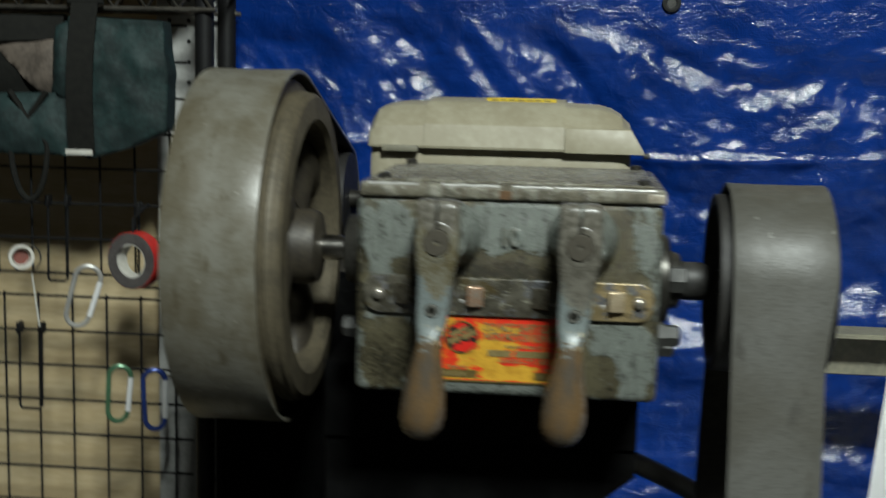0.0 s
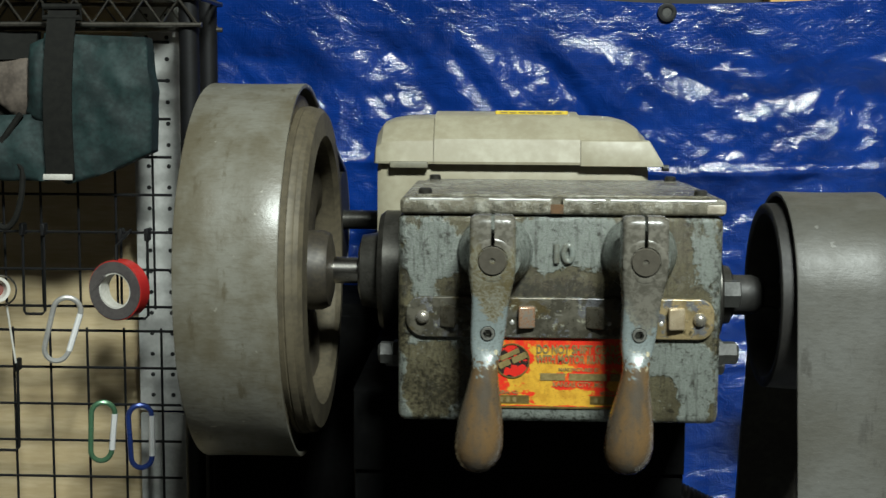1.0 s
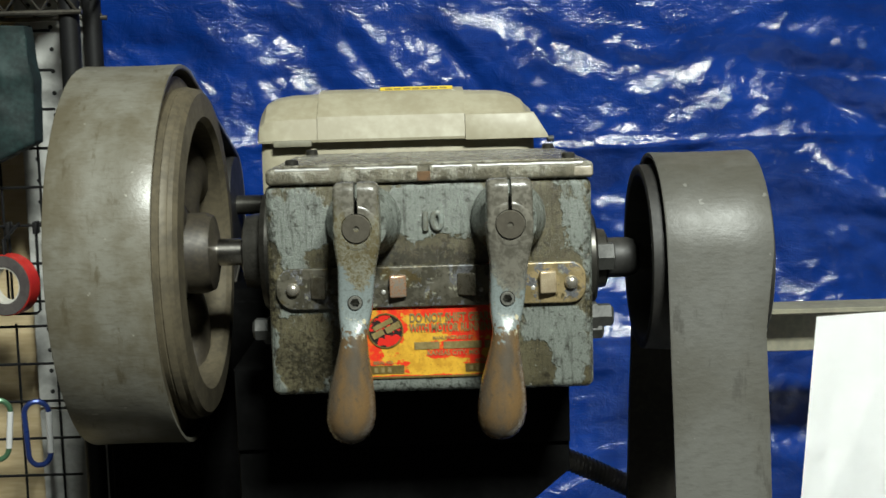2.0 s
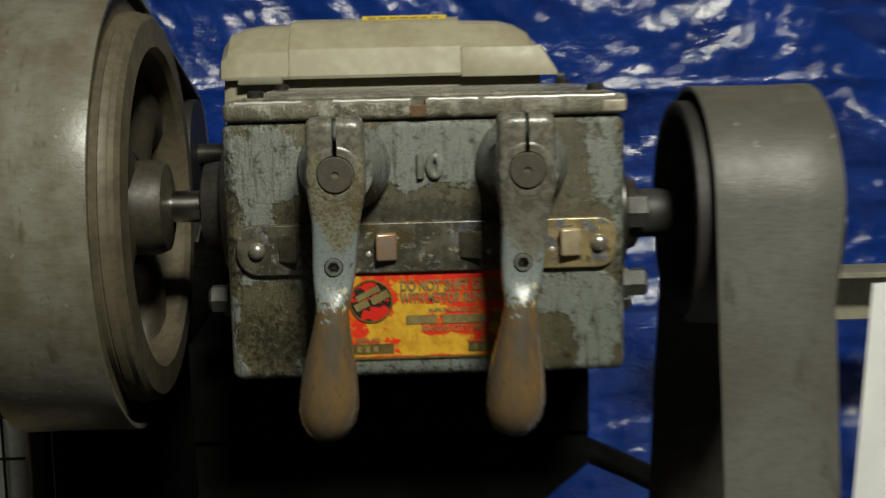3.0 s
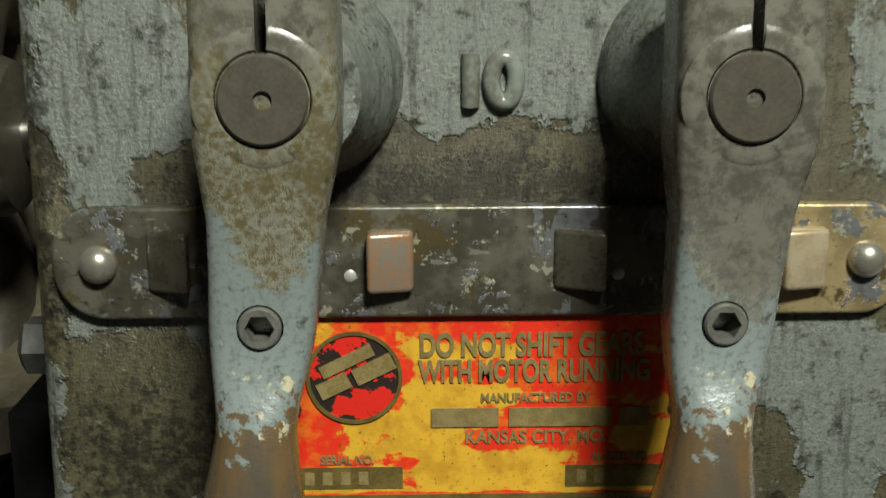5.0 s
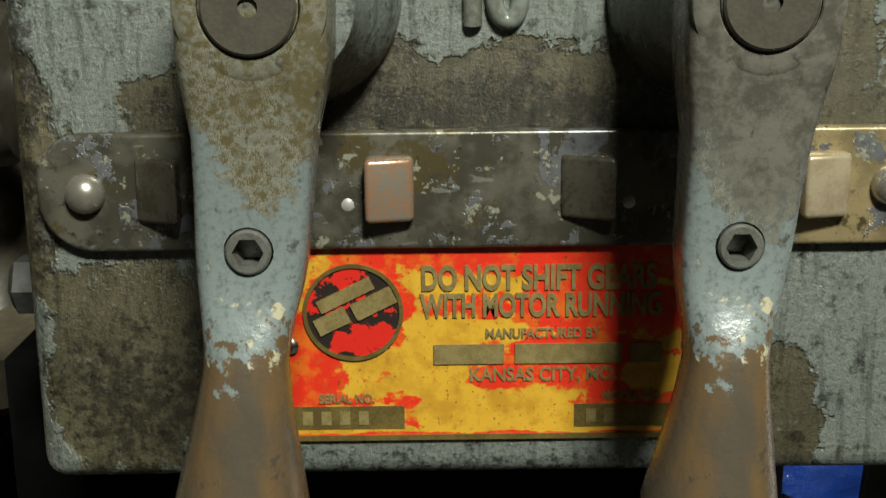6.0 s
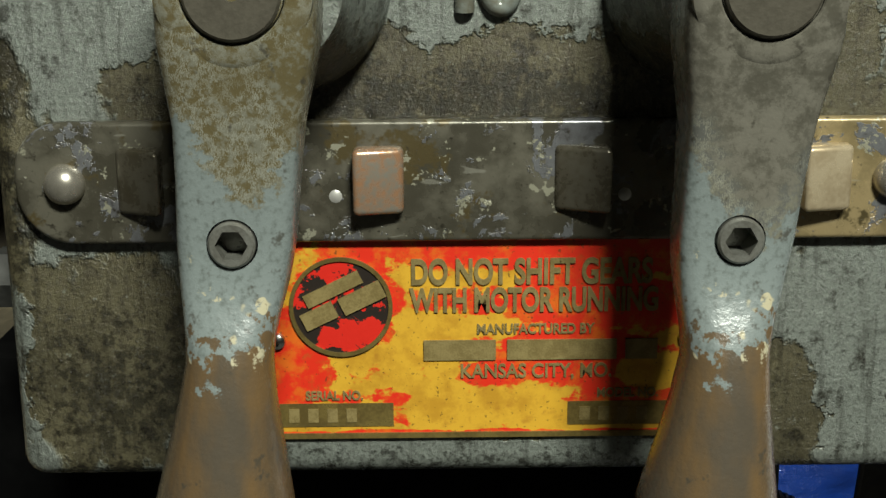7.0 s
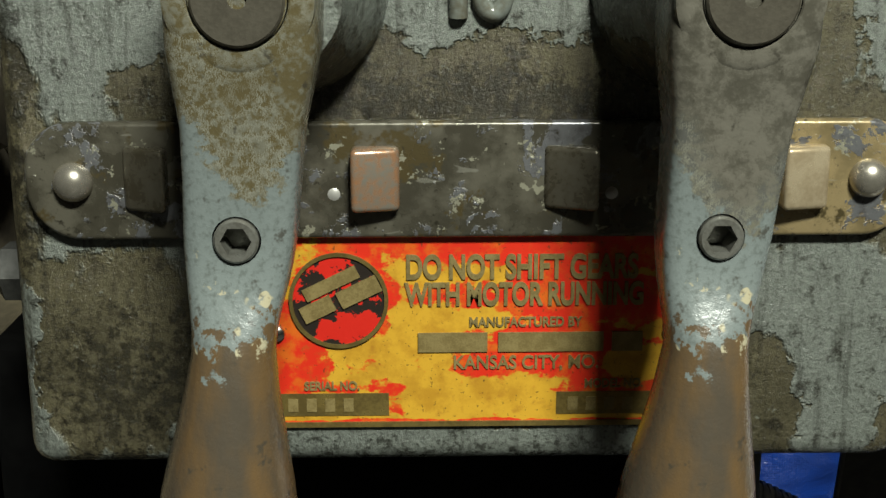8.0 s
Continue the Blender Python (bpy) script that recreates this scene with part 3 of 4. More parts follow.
    letters("lettering", "MANUFACTURED BY", 0.0036, -0.0008, face, -0.0379, M_ETCH, plate, 0.0004, 0.86)
    for x0, x1 in ((-0.0139, 0.0040), (0.0068, 0.0340), (0.0362, 0.0441)):
        part("plain_bar", block(x0, x1, face - 0.0005, face + 0.0002, -0.0458, -0.0406), M_ETCH, plate)
    letters("lettering", "KANSAS CITY, MO.", 0.0051, -0.0049, face, -0.0489, M_ETCH, plate, 0.0004, 0.88)
    letters("lettering", "SERIAL NO.", 0.0033, -0.0435, face, -0.0550, M_ETCH, plate, 0.0004, 0.86)
    letters("lettering", "MODEL NO.", 0.0033, 0.0293, face, -0.0548, M_ETCH, plate, 0.0004, 0.86)
    for x0, x1 in ((-0.0508, -0.0216), (0.0221, 0.0528)):
        part("number_panel", block(x0, x1, face - 0.0002, face + 0.0002, -0.0632, -0.0570), M_BRASS, plate)
        for k in range(4):
            part("plain_bar", block(x0 + 0.0030 + 0.0048 * k, x0 + 0.0056 + 0.0048 * k, face - 0.0004, face + 0.0001, -0.0620, -0.0584), M_ETCH, plate)
    for x in (-0.0500, 0.0512):
        part("pin", lathe([(0, 0.0021), (-0.0010, 0.0019), (-0.0016, 0.0009)], "Y", (x, face, -0.0405), 14), M_STEEL, plate)


def cut_slot(bm):
    """Leaves out the part of a head ring that lies over the clamp slot, and sinks its lower half into the arm."""
    mids = [(f, f.calc_center_median()) for f in bm.faces]
    bmesh.ops.delete(bm, geom=[f for f, c in mids if abs(c.x) < 0.0012 and c.z > 0.0476], context="FACES")
    bmesh.ops.holes_fill(bm, edges=[e for e in bm.edges if e.is_boundary], sides=0)
    for v in bm.verts:
        v.co.y += 0.0006 - 0.05 * (v.co.z - 0.0476)
    return bm


def lever(g, x, lean, mat):
    """A split-head shift lever with its pivot, clamp slot and pear-shaped grip."""
    root = new("shift_lever")
    root.parent = g
    root.location = (x, 0, 0)
    tagged(root, "worn cast lever, enamelled shank and brown pear-shaped grip")
    # stations: height, width, depth, middle of depth, squareness, lean share
    st = [(0.0778, 0.0210, 0.0120, -0.0455, 5, 0), (0.0774, 0.0262, 0.0172, -0.0457, 5, 0), (0.0760, 0.0292, 0.0208, -0.0459, 5.5, 0), (0.0735, 0.0308, 0.0232, -0.046, 6, 0), (0.0700, 0.0312, 0.0243, -0.046, 6, 0), (0.062, 0.0314, 0.0245, -0.046, 6, 0), (0.048, 0.0318, 0.0245, -0.046, 6, 0),
          (0.038, 0.0315, 0.0240, -0.046, 6, 0.02), (0.030, 0.0290, 0.0220, -0.0455, 6, 0.06), (0.021, 0.0258, 0.0195, -0.0455, 6, 0.12),
          (0.010, 0.0247, 0.0175, -0.0455, 5.5, 0.2), (-0.003, 0.0240, 0.0165, -0.0453, 5, 0.3), (-0.010, 0.0226, 0.0165, -0.0458, 4.4, 0.36), (-0.0145, 0.0212, 0.0168, -0.0470, 3.8, 0.40), (-0.0185, 0.0196, 0.0172, -0.0488, 3.2, 0.44), (-0.0225, 0.0184, 0.0176, -0.0507, 2.7, 0.47),
          (-0.027, 0.0180, 0.0180, -0.0522, 2.3, 0.5), (-0.036, 0.0205, 0.0205, -0.0530, 2.1, 0.58), (-0.047, 0.0248, 0.0247, -0.0530, 2, 0.67), (-0.058, 0.0292, 0.0290, -0.0528, 2, 0.77),
          (-0.070, 0.0325, 0.0322, -0.0525, 2, 0.85), (-0.080, 0.0334, 0.0332, -0.0525, 2, 0.91), (-0.088, 0.0310, 0.0308, -0.051, 2, 0.95), (-0.094, 0.0245, 0.0243, -0.051, 2, 0.98), (-0.0975, 0.0155, 0.0155, -0.051, 2, 1), (-0.0992, 0.006, 0.006, -0.051, 2, 1)]
    bm, rings, n = bmesh.new(), [], 40
    for h, w, d, y, e, s in st:
        ring = []
        for i in range(n):
            a = 2 * math.pi * (i + 0.5) / n
            ca, sa = math.cos(a), math.sin(a)
            px = math.copysign(abs(ca) ** (2 / e), ca) * w / 2
            py = math.copysign(abs(sa) ** (2 / e), sa) * d / 2
            ring.append(bm.verts.new((px + lean * s, y + py, h)))
        rings.append(ring)
    for p, q in zip(rings, rings[1:]):
        for i in range(n):
            bm.faces.new((p[i], p[(i + 1) % n], q[(i + 1) % n], q[i]))
    bm.faces.new(rings[0])
    bm.faces.new(rings[-1])
    arm = part("arm", bm, mat, root)
    collar = lathe([(-0.0570, 0.0154), (-0.0580, 0.0152), (-0.0586, 0.0142), (-0.0589, 0.0130), (-0.0590, 0.0104), (-0.0587, 0.0101), (-0.0560, 0.0101)], "Y", (0, 0, 0.0476), 56, closed=True)
    part("head_ring", cut_slot(collar), mat, root)
    front = -0.0583
    slot = block(-0.0012, 0.0012, -0.07, -0.03, 0.056, 0.09)
    groove = lathe([(front - 0.004, 0.0106), (front + 0.003, 0.0106), (front + 0.003, 0.0098), (front - 0.004, 0.0098)], "Y", (0, 0, 0.0476), 48, closed=True)
    bore = lathe([(-0.07, 0.0052), (-0.044, 0.0052)], "Y", (lean * 0.31, 0, -0.0025), 24)
    cut(arm, [slot, groove, bore])
    pin = part("pivot_pin", lathe([(front + 0.003, 0.0095), (front - 0.0004, 0.0095), (front - 0.0010, 0.0090)], "Y", (0, 0, 0.0476), 40), M_DARKPIN, root, "dark oily pivot pin with a centre hole")
    cut(pin, [lathe([(-0.08, 0.0020), (front + 0.0022, 0.0020)], "Y", (0, 0, 0.0476), 16)])
    # near-black disc in the shallow hole, standing in for the shade of depth
    part("hole_shade_disc", lathe([(front + 0.0019, 0.0019), (front + 0.0012, 0.0019)], "Y", (0, 0, 0.0476), 16), M_HOLE, root)
    screw = part("set_screw", lathe([(-0.046, 0.0048), (-0.0545, 0.0048), (-0.0551, 0.0043)], "Y", (lean * 0.31, 0, -0.0025), 30), M_SCREW, root, "hollow hexagon set screw")
    cut(screw, [lathe([(-0.0475, 0.0033), (-0.06, 0.0033)], "Y", (lean * 0.31, 0, -0.0025), 6)])
    # boss that carries the lever on the housing
    part("lever_boss", lathe([(0.002, 0.0268), (-0.003, 0.0265), (-0.010, 0.0248), (-0.018, 0.0215), (-0.024, 0.019), (-0.036, 0.0175)], "Y", (0.002, 0, 0.047), 44), M_HOUSING, root)
    return root


M_STOPDARK = simple("dark_stop", (0.080, 0.068, 0.045), (0.13, 0.118, 0.090), 110, 0.28, 0.5)
M_STOPCOPPER = simple("coppery_stop", (0.44, 0.225, 0.115), (0.27, 0.25, 0.21), 90, 0.28, 0.5)
M_STOPBRASS = simple("bare_brass_stop", (0.56, 0.46, 0.31), (0.42, 0.33, 0.21), 120, 0.30, 0.5)
M_DARKPIN = simple("oily_pin", (0.125, 0.112, 0.088), (0.090, 0.080, 0.062), 170, 0.36, 0.4, 0.3)
M_SCREW = simple("grey_set_screw", (0.24, 0.24, 0.215), (0.15, 0.145, 0.125), 200, 0.32, 0.5)
M_BADGE = badge_material()
build_gearbox(gearbox)
lever(gearbox, -0.049, -0.009, M_LEVER)
lever(gearbox, 0.053, -0.009, M_LEVERBARE)


# ---- pulleys and belts ----
def pulley_rim(profile, n=72):
    return lathe(profile, "X", (0, 0, 0), n, closed=True)


def large_pulley():
    p = thing("large_pulley", "large dusty cast flat-belt pulley with curved spokes", "pulley", at=(0, LY, LZ))
    part("rim", pulley_rim([(-0.299, 0.161), (-0.262, 0.165), (-0.226, 0.161), (-0.224, 0.150), (-0.2195, 0.151), (-0.2185, 0.150), (-0.2175, 0.151), (-0.2125, 0.150), (-0.2115, 0.149), (-0.2075, 0.149), (-0.204, 0.145), (-0.203, 0.124), (-0.208, 0.120), (-0.292, 0.130), (-0.299, 0.138)]), M_PULLEY, p)
    part("hub", lathe([(-0.285, 0.030), (-0.280, 0.037), (-0.206, 0.037), (-0.199, 0.034), (-0.197, 0.026), (-0.195, 0.0135)], "X", (0, 0, 0), 40), M_PULLEYHUB, p)
    for k in range(4):
        bm = bmesh.new()
        rings = []
        for i in range(9):
            u = i / 8
            r = 0.034 + 0.096 * u
            a = k * math.pi / 2 + 0.55 + 0.35 * math.sin(u * math.pi) * 0.6
            w = 0.036 - 0.018 * math.sin(u * math.pi) + 0.020 * u * u
            d = 0.017
            c, s = math.cos(a), math.sin(a)
            ring = []
            for j in range(12):
                b = 2 * math.pi * j / 12
                tw, tx = w * math.cos(b), d * math.sin(b)
                ring.append(bm.verts.new((-0.236 + tx, r * c - tw * s, r * s + tw * c)))
            rings.append(ring)
        for a_, b_ in zip(rings, rings[1:]):
            for j in range(12):
                bm.faces.new((a_[j], a_[(j + 1) % 12], b_[(j + 1) % 12], b_[j]))
        bm.faces.new(rings[0])
        bm.faces.new(rings[-1])
        part("spoke", bm, M_PULLEYHUB, p)
    return p


def belt_path(c1, r1, c2, r2, n=64):
    """Closed loop in (y, z) round two wheels."""
    c1, c2 = Vector(c1), Vector(c2)
    d = c2 - c1
    base, beta = math.atan2(d.y, d.x), math.acos((r1 - r2) / d.length)
    pts = []
    for i in range(n + 1):
        a = base + beta + (2 * math.pi - 2 * beta) * i / n
        pts.append(c1 + r1 * Vector((math.cos(a), math.sin(a))))
    for i in range(24):
        pts.append(pts[n].lerp(c2 + r2 * Vector((math.cos(base - beta), math.sin(base - beta))), (i + 1) / 25))
    for i in range(n // 2 + 1):
        a = base - beta + 2 * beta * i / (n // 2)
        pts.append(c2 + r2 * Vector((math.cos(a), math.sin(a))))
    last = pts[-1]
    for i in range(24):
        pts.append(last.lerp(pts[0], (i + 1) / 25))
    return pts


def flat_belt(name, label, path, x0, x1, thick, shift=None, mat=M_BELT):
    """A flat leather belt: smooth outer face, dark underside, slightly rounded edges and cupping."""
    b = thing(name, label, "belt")
    cen = sum(path, Vector((0, 0))) / len(path)
    bm, rings, n = bmesh.new(), [], len(path)
    for i, p in enumerate(path):
        t = (path[(i + 1) % n] - path[i - 1]).normalized()
        nrm = Vector((t.y, -t.x))
        if nrm.dot(p - cen) < 0:
            nrm = -nrm
        s0, s1 = shift(p) if shift else (0, 0)
        a, e = x0 + s0, x1 + s1
        ring = []
        for x, o in ((a, 0.0006), (a + 0.0012, 0), (a + (e - a) * 0.3, 0.0006), (a + (e - a) * 0.7, 0.0006), (e - 0.0012, 0), (e, 0.0006), (e, thick - 0.001), (e - 0.0012, thick), (a + 0.0012, thick), (a, thick - 0.001)):
            q = p - nrm * o
            wob = 0.0006 * noise.noise(Vector((x * 30, q.x * 14, q.y * 14)))
            ring.append(bm.verts.new((x + wob, q.x, q.y)))
        rings.append(ring)
    m = len(rings[0])
    for k in range(n):
        p, q = rings[k], rings[(k + 1) % n]
        for j in range(m):
            bm.faces.new((p[j], p[(j + 1) % m], q[(j + 1) % m], q[j]))
    ob = part("band", bm, mat, b)
    ob.data.materials.append(M_BELTIN)
    for f in ob.data.polygons:
        if f.index % m == 7:
            f.material_index = 1
    return b


# darker than the rim: shade inside the wheel, put into hub and spokes
M_PULLEYHUB = simple("shaded_pulley_hub", (0.062, 0.052, 0.036), (0.036, 0.03, 0.023), 40, 0.5, 0.2)
large_pulley()
flat_belt("flat_belt", "wide smooth grey flat belt round the large pulley", belt_path((LY, LZ), 0.1715, (0.56, 1.215), 0.062), -0.305, -0.220, 0.0045)


def belt_pulley(name, at, label, k=0.0):
    p = thing(name, label, "pulley", at=at)
    rim = [(-0.0455, 0.0705), (0.0, 0.0735), (0.041, 0.0705), (0.042, 0.069), (0.042, 0.062), (-0.038, 0.060), (-0.0455, 0.063), (-0.0465, 0.0655), (-0.0465, 0.069)]
    part("rim", pulley_rim([(a, r + k) for a, r in rim]), M_PULLEYDARK, p)
    part("web", lathe([(-0.006, 0.0605 + k), (0.006, 0.0605 + k)], "X", (0, 0, 0), 48), M_PULLEYDARK, p)
    part("hub", lathe([(-0.030, 0.019), (-0.027, 0.022), (0.028, 0.022), (0.030, 0.019)], "X", (0, 0, 0), 32), M_PULLEYDARK, p)
    return p


M_PULLEYDARK = simple("dark_pulley", (0.026, 0.024, 0.021), (0.014, 0.013, 0.012), 40, 0.6, 0.1)
belt_pulley("small_pulley", (0.205, RY, RZ), "dark cast belt pulley on the shaft end beside the gearbox")
flat_belt("flat_belt", "grey flat belt hanging over the small pulley", belt_path((RY, RZ), 0.080, (RY + 0.02, 0.46), 0.215), 0.1675, 0.2435, 0.004,
          lambda p: (0.0, -0.008 * min(max((1.22 - p.y) / 0.06, 0), 1)), M_BELTDARK)
belt_pulley("lower_pulley", (0.205, RY + 0.02, 0.46), "large dark cast belt pulley low down below the gearbox", 0.135)


# ---- motor ----
def motor():
    m = thing("electric_motor", "beige-grey electric motor with a ridged hood behind the gearbox", "motor", at=(-0.025, 0.43, 1.235))

    def ring_body(stations, top, mat, name, half=0.1):
        bm, rings = bmesh.new(), []
        for x, k in stations:
            ring = []
            for i in range(48):
                a = 2 * math.pi * i / 48
                ca, sa = math.cos(a), math.sin(a)
                e = 3.6
                ring.append(bm.verts.new((x, half * k * math.copysign(abs(ca) ** (2 / e), ca), top * k * math.copysign(abs(sa) ** (2 / e), sa))))
            rings.append(ring)
        for p, q in zip(rings, rings[1:]):
            for i in range(48):
                bm.faces.new((p[i], p[(i + 1) % 48], q[(i + 1) % 48], q[i]))
        bm.faces.new(rings[0])
        bm.faces.new(rings[-1])
        return part(name, bm, mat, m)

    # body below the hood
    ring_body([(-0.137, 0.90), (-0.132, 0.94), (-0.118, 0.955), (0.108, 0.955), (0.120, 0.94), (0.127, 0.88)], 0.095, M_MOTOR, "body", 0.094)
    # a folded sheet hood in three lengths, the middle one lapping over the ends
    half = [(-0.0965, 0.0565), (-0.0970, 0.0590), (-0.0915, 0.0805), (-0.0900, 0.0822), (-0.0640, 0.1010), (-0.0590, 0.1030), (-0.0250, 0.1062)]
    loop = half + [(-y, z) for y, z in reversed(half)]

    def hood(stations, name):
        bm, rings = bmesh.new(), []
        for x, k, lift in stations:
            rings.append([bm.verts.new((x, y * k, 0.0565 + (z - 0.0565) * k * lift)) for y, z in loop])
        n = len(loop)
        for p, q in zip(rings, rings[1:]):
            for i in range(n):
                bm.faces.new((p[i], p[(i + 1) % n], q[(i + 1) % n], q[i]))
        bm.faces.new(rings[0])
        bm.faces.new(rings[-1])
        bmesh.ops.bevel(bm, geom=[e for e in bm.edges if e.calc_face_angle(0) > 0.3 and abs(e.verts[0].co.x - e.verts[1].co.x) > 0.004], offset=0.0012, segments=2, affect="EDGES")
        return part(name, bm, M_MOTOR, m, angle=24)

    hood([(-0.0815, 1.0, 1.0), (0.0600, 1.0, 1.0)], "hood")
    hood([(-0.1400, 0.90, 0.42), (-0.1385, 0.93, 0.66), (-0.1330, 0.955, 0.83), (-0.1240, 0.968, 0.90), (-0.1100, 0.975, 0.935), (-0.0812, 0.975, 0.95)], "hood_end")
    hood([(0.0597, 0.975, 0.96), (0.0950, 0.975, 0.93), (0.1080, 0.968, 0.87), (0.1180, 0.955, 0.76), (0.1235, 0.94, 0.58), (0.1280, 0.92, 0.40)], "hood_end")
    lip = slab([(0.0602, 0.0552), (0.1400, 0.0552), (0.1390, 0.0590), (0.1265, 0.0800), (0.0602, 0.0800)], -0.0985, 0.0985, 0.0012, 2)
    for v in lip.verts:
        v.co.y *= 1 - (v.co.z - 0.0552) * 2.3
    part("hood_lip", lip, M_MOTOR, m)
    part("hood_bracket", block(-0.1240, -0.0870, -0.0985, -0.090, 0.0525, 0.0590, 0.0015, 2), M_RAIL, m, "dirty folded tab under the hood")
    part("ledge_screw", lathe([(0.139, 0.003), (0.1455, 0.003)], "X", (0, -0.09, 0.054), 12), M_BOLT, m)
    label = part("sticker", block(-0.022, 0.050, -0.047, -0.019, 0.1040, 0.1075, 0.0004, 1), M_YELLOW, m, "yellow warning sticker with dark print")
    for i in range(7):
        part("plain_bar", block(-0.017 + i * 0.009, -0.010 + i * 0.009, -0.0474, -0.046, 0.1052, 0.1064), M_ETCH, label)
    part("foot", block(-0.11, 0.09, -0.085, 0.085, -0.117, -0.095, 0.003, 2), M_MOTOR, m)
    part("motor_shaft", lathe([(-0.29, 0.011), (-0.14, 0.011)], "X", (0, 0.13, -0.02), 20), M_DARKSTEEL, m)
    part("motor_pulley", lathe([(-0.285, 0.055), (-0.24, 0.0575), (-0.195, 0.055)], "X", (0, 0.13, -0.02), 40), M_PULLEYDARK, m)


motor()


# ---- stand under the machine, its deep shade put into the colour ----
def stand():
    s = thing("machine_stand", "near-black steel stand under gearbox and motor, deep shade in its colour", "machine stand")
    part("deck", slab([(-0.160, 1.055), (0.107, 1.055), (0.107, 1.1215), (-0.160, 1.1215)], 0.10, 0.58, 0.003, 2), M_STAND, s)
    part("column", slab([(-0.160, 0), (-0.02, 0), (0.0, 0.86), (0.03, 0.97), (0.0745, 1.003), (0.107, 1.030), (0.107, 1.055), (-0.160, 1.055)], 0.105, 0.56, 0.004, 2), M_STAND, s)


stand()
# fills the dark gap beside the large pulley, shade in its colour too
cabinet = thing("black_cabinet", "near-black steel cabinet between large pulley and tarpaulin, shade in its colour", "cabinet")
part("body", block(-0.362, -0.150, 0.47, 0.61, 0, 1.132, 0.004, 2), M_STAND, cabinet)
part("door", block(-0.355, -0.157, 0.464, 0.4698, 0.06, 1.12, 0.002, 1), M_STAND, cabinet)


def conduit():
    pts = []
    for i in range(41):
        u = i / 40
        pts.append((0.100 + 0.16 * u, 0.30 + 0.05 * u, 0.992 - 0.075 * u - 0.02 * u * u))
    bm = bmesh.new()
    tube(pts, 0.0095, 12, bm)
    c = thing("conduit", "ribbed grey flexible cable conduit behind the stand", "cable")
    part("hose", bm, M_HOSE, c)
    for i in range(1, 40):
        a, b = Vector(pts[i]), Vector(pts[i]) + Vector((0.0018, 0, -0.0006))
        part("rib", tube([a, b], 0.0108, 10), M_HOSE, c)


conduit()


# ---- things to the side and behind ----
def rail():
    r = thing("steel_rail", "olive-grey painted angle iron rail behind the belt", "rail")
    part("flange", block(0.26, 1.5, 0.498, 0.504, 1.040, 1.095, 0.001, 1), M_RAIL, r)
    part("top_flange", block(0.26, 1.5, 0.455, 0.498, 1.089, 1.095, 0.001, 1), M_RAIL, r)
    part("upright", block(1.42, 1.46, 0.504, 0.54, 0, 1.09, 0.001, 1), M_RAIL, r)


rail()


def white_sheet():
    bm, nx, nz = bmesh.new(), 14, 20
    vs = {}
    for i in range(nx + 1):
        for j in range(nz + 1):
            u, v = i / nx, j / nz
            x = max(0.335 - 0.165 * (1 - v), 0.262) + 0.28 * u
            z = 1.132 * v + 0.004 * math.sin(u * 3) * v
            y = -0.045 + 0.240 * v + 0.01 * math.sin(u * 2.2 + v)
            vs[i, j] = bm.verts.new((x, y, z))
    for i in range(nx):
        for j in range(nz):
            bm.faces.new((vs[i, j], vs[i + 1, j], vs[i + 1, j + 1], vs[i, j + 1]))
    r = bmesh.ops.solidify(bm, geom=list(bm.faces), thickness=0.003)
    tagged(part("white_sheet", bm, M_WHITE), "plain bright white sheet of board standing beside the belt", "board")


white_sheet()


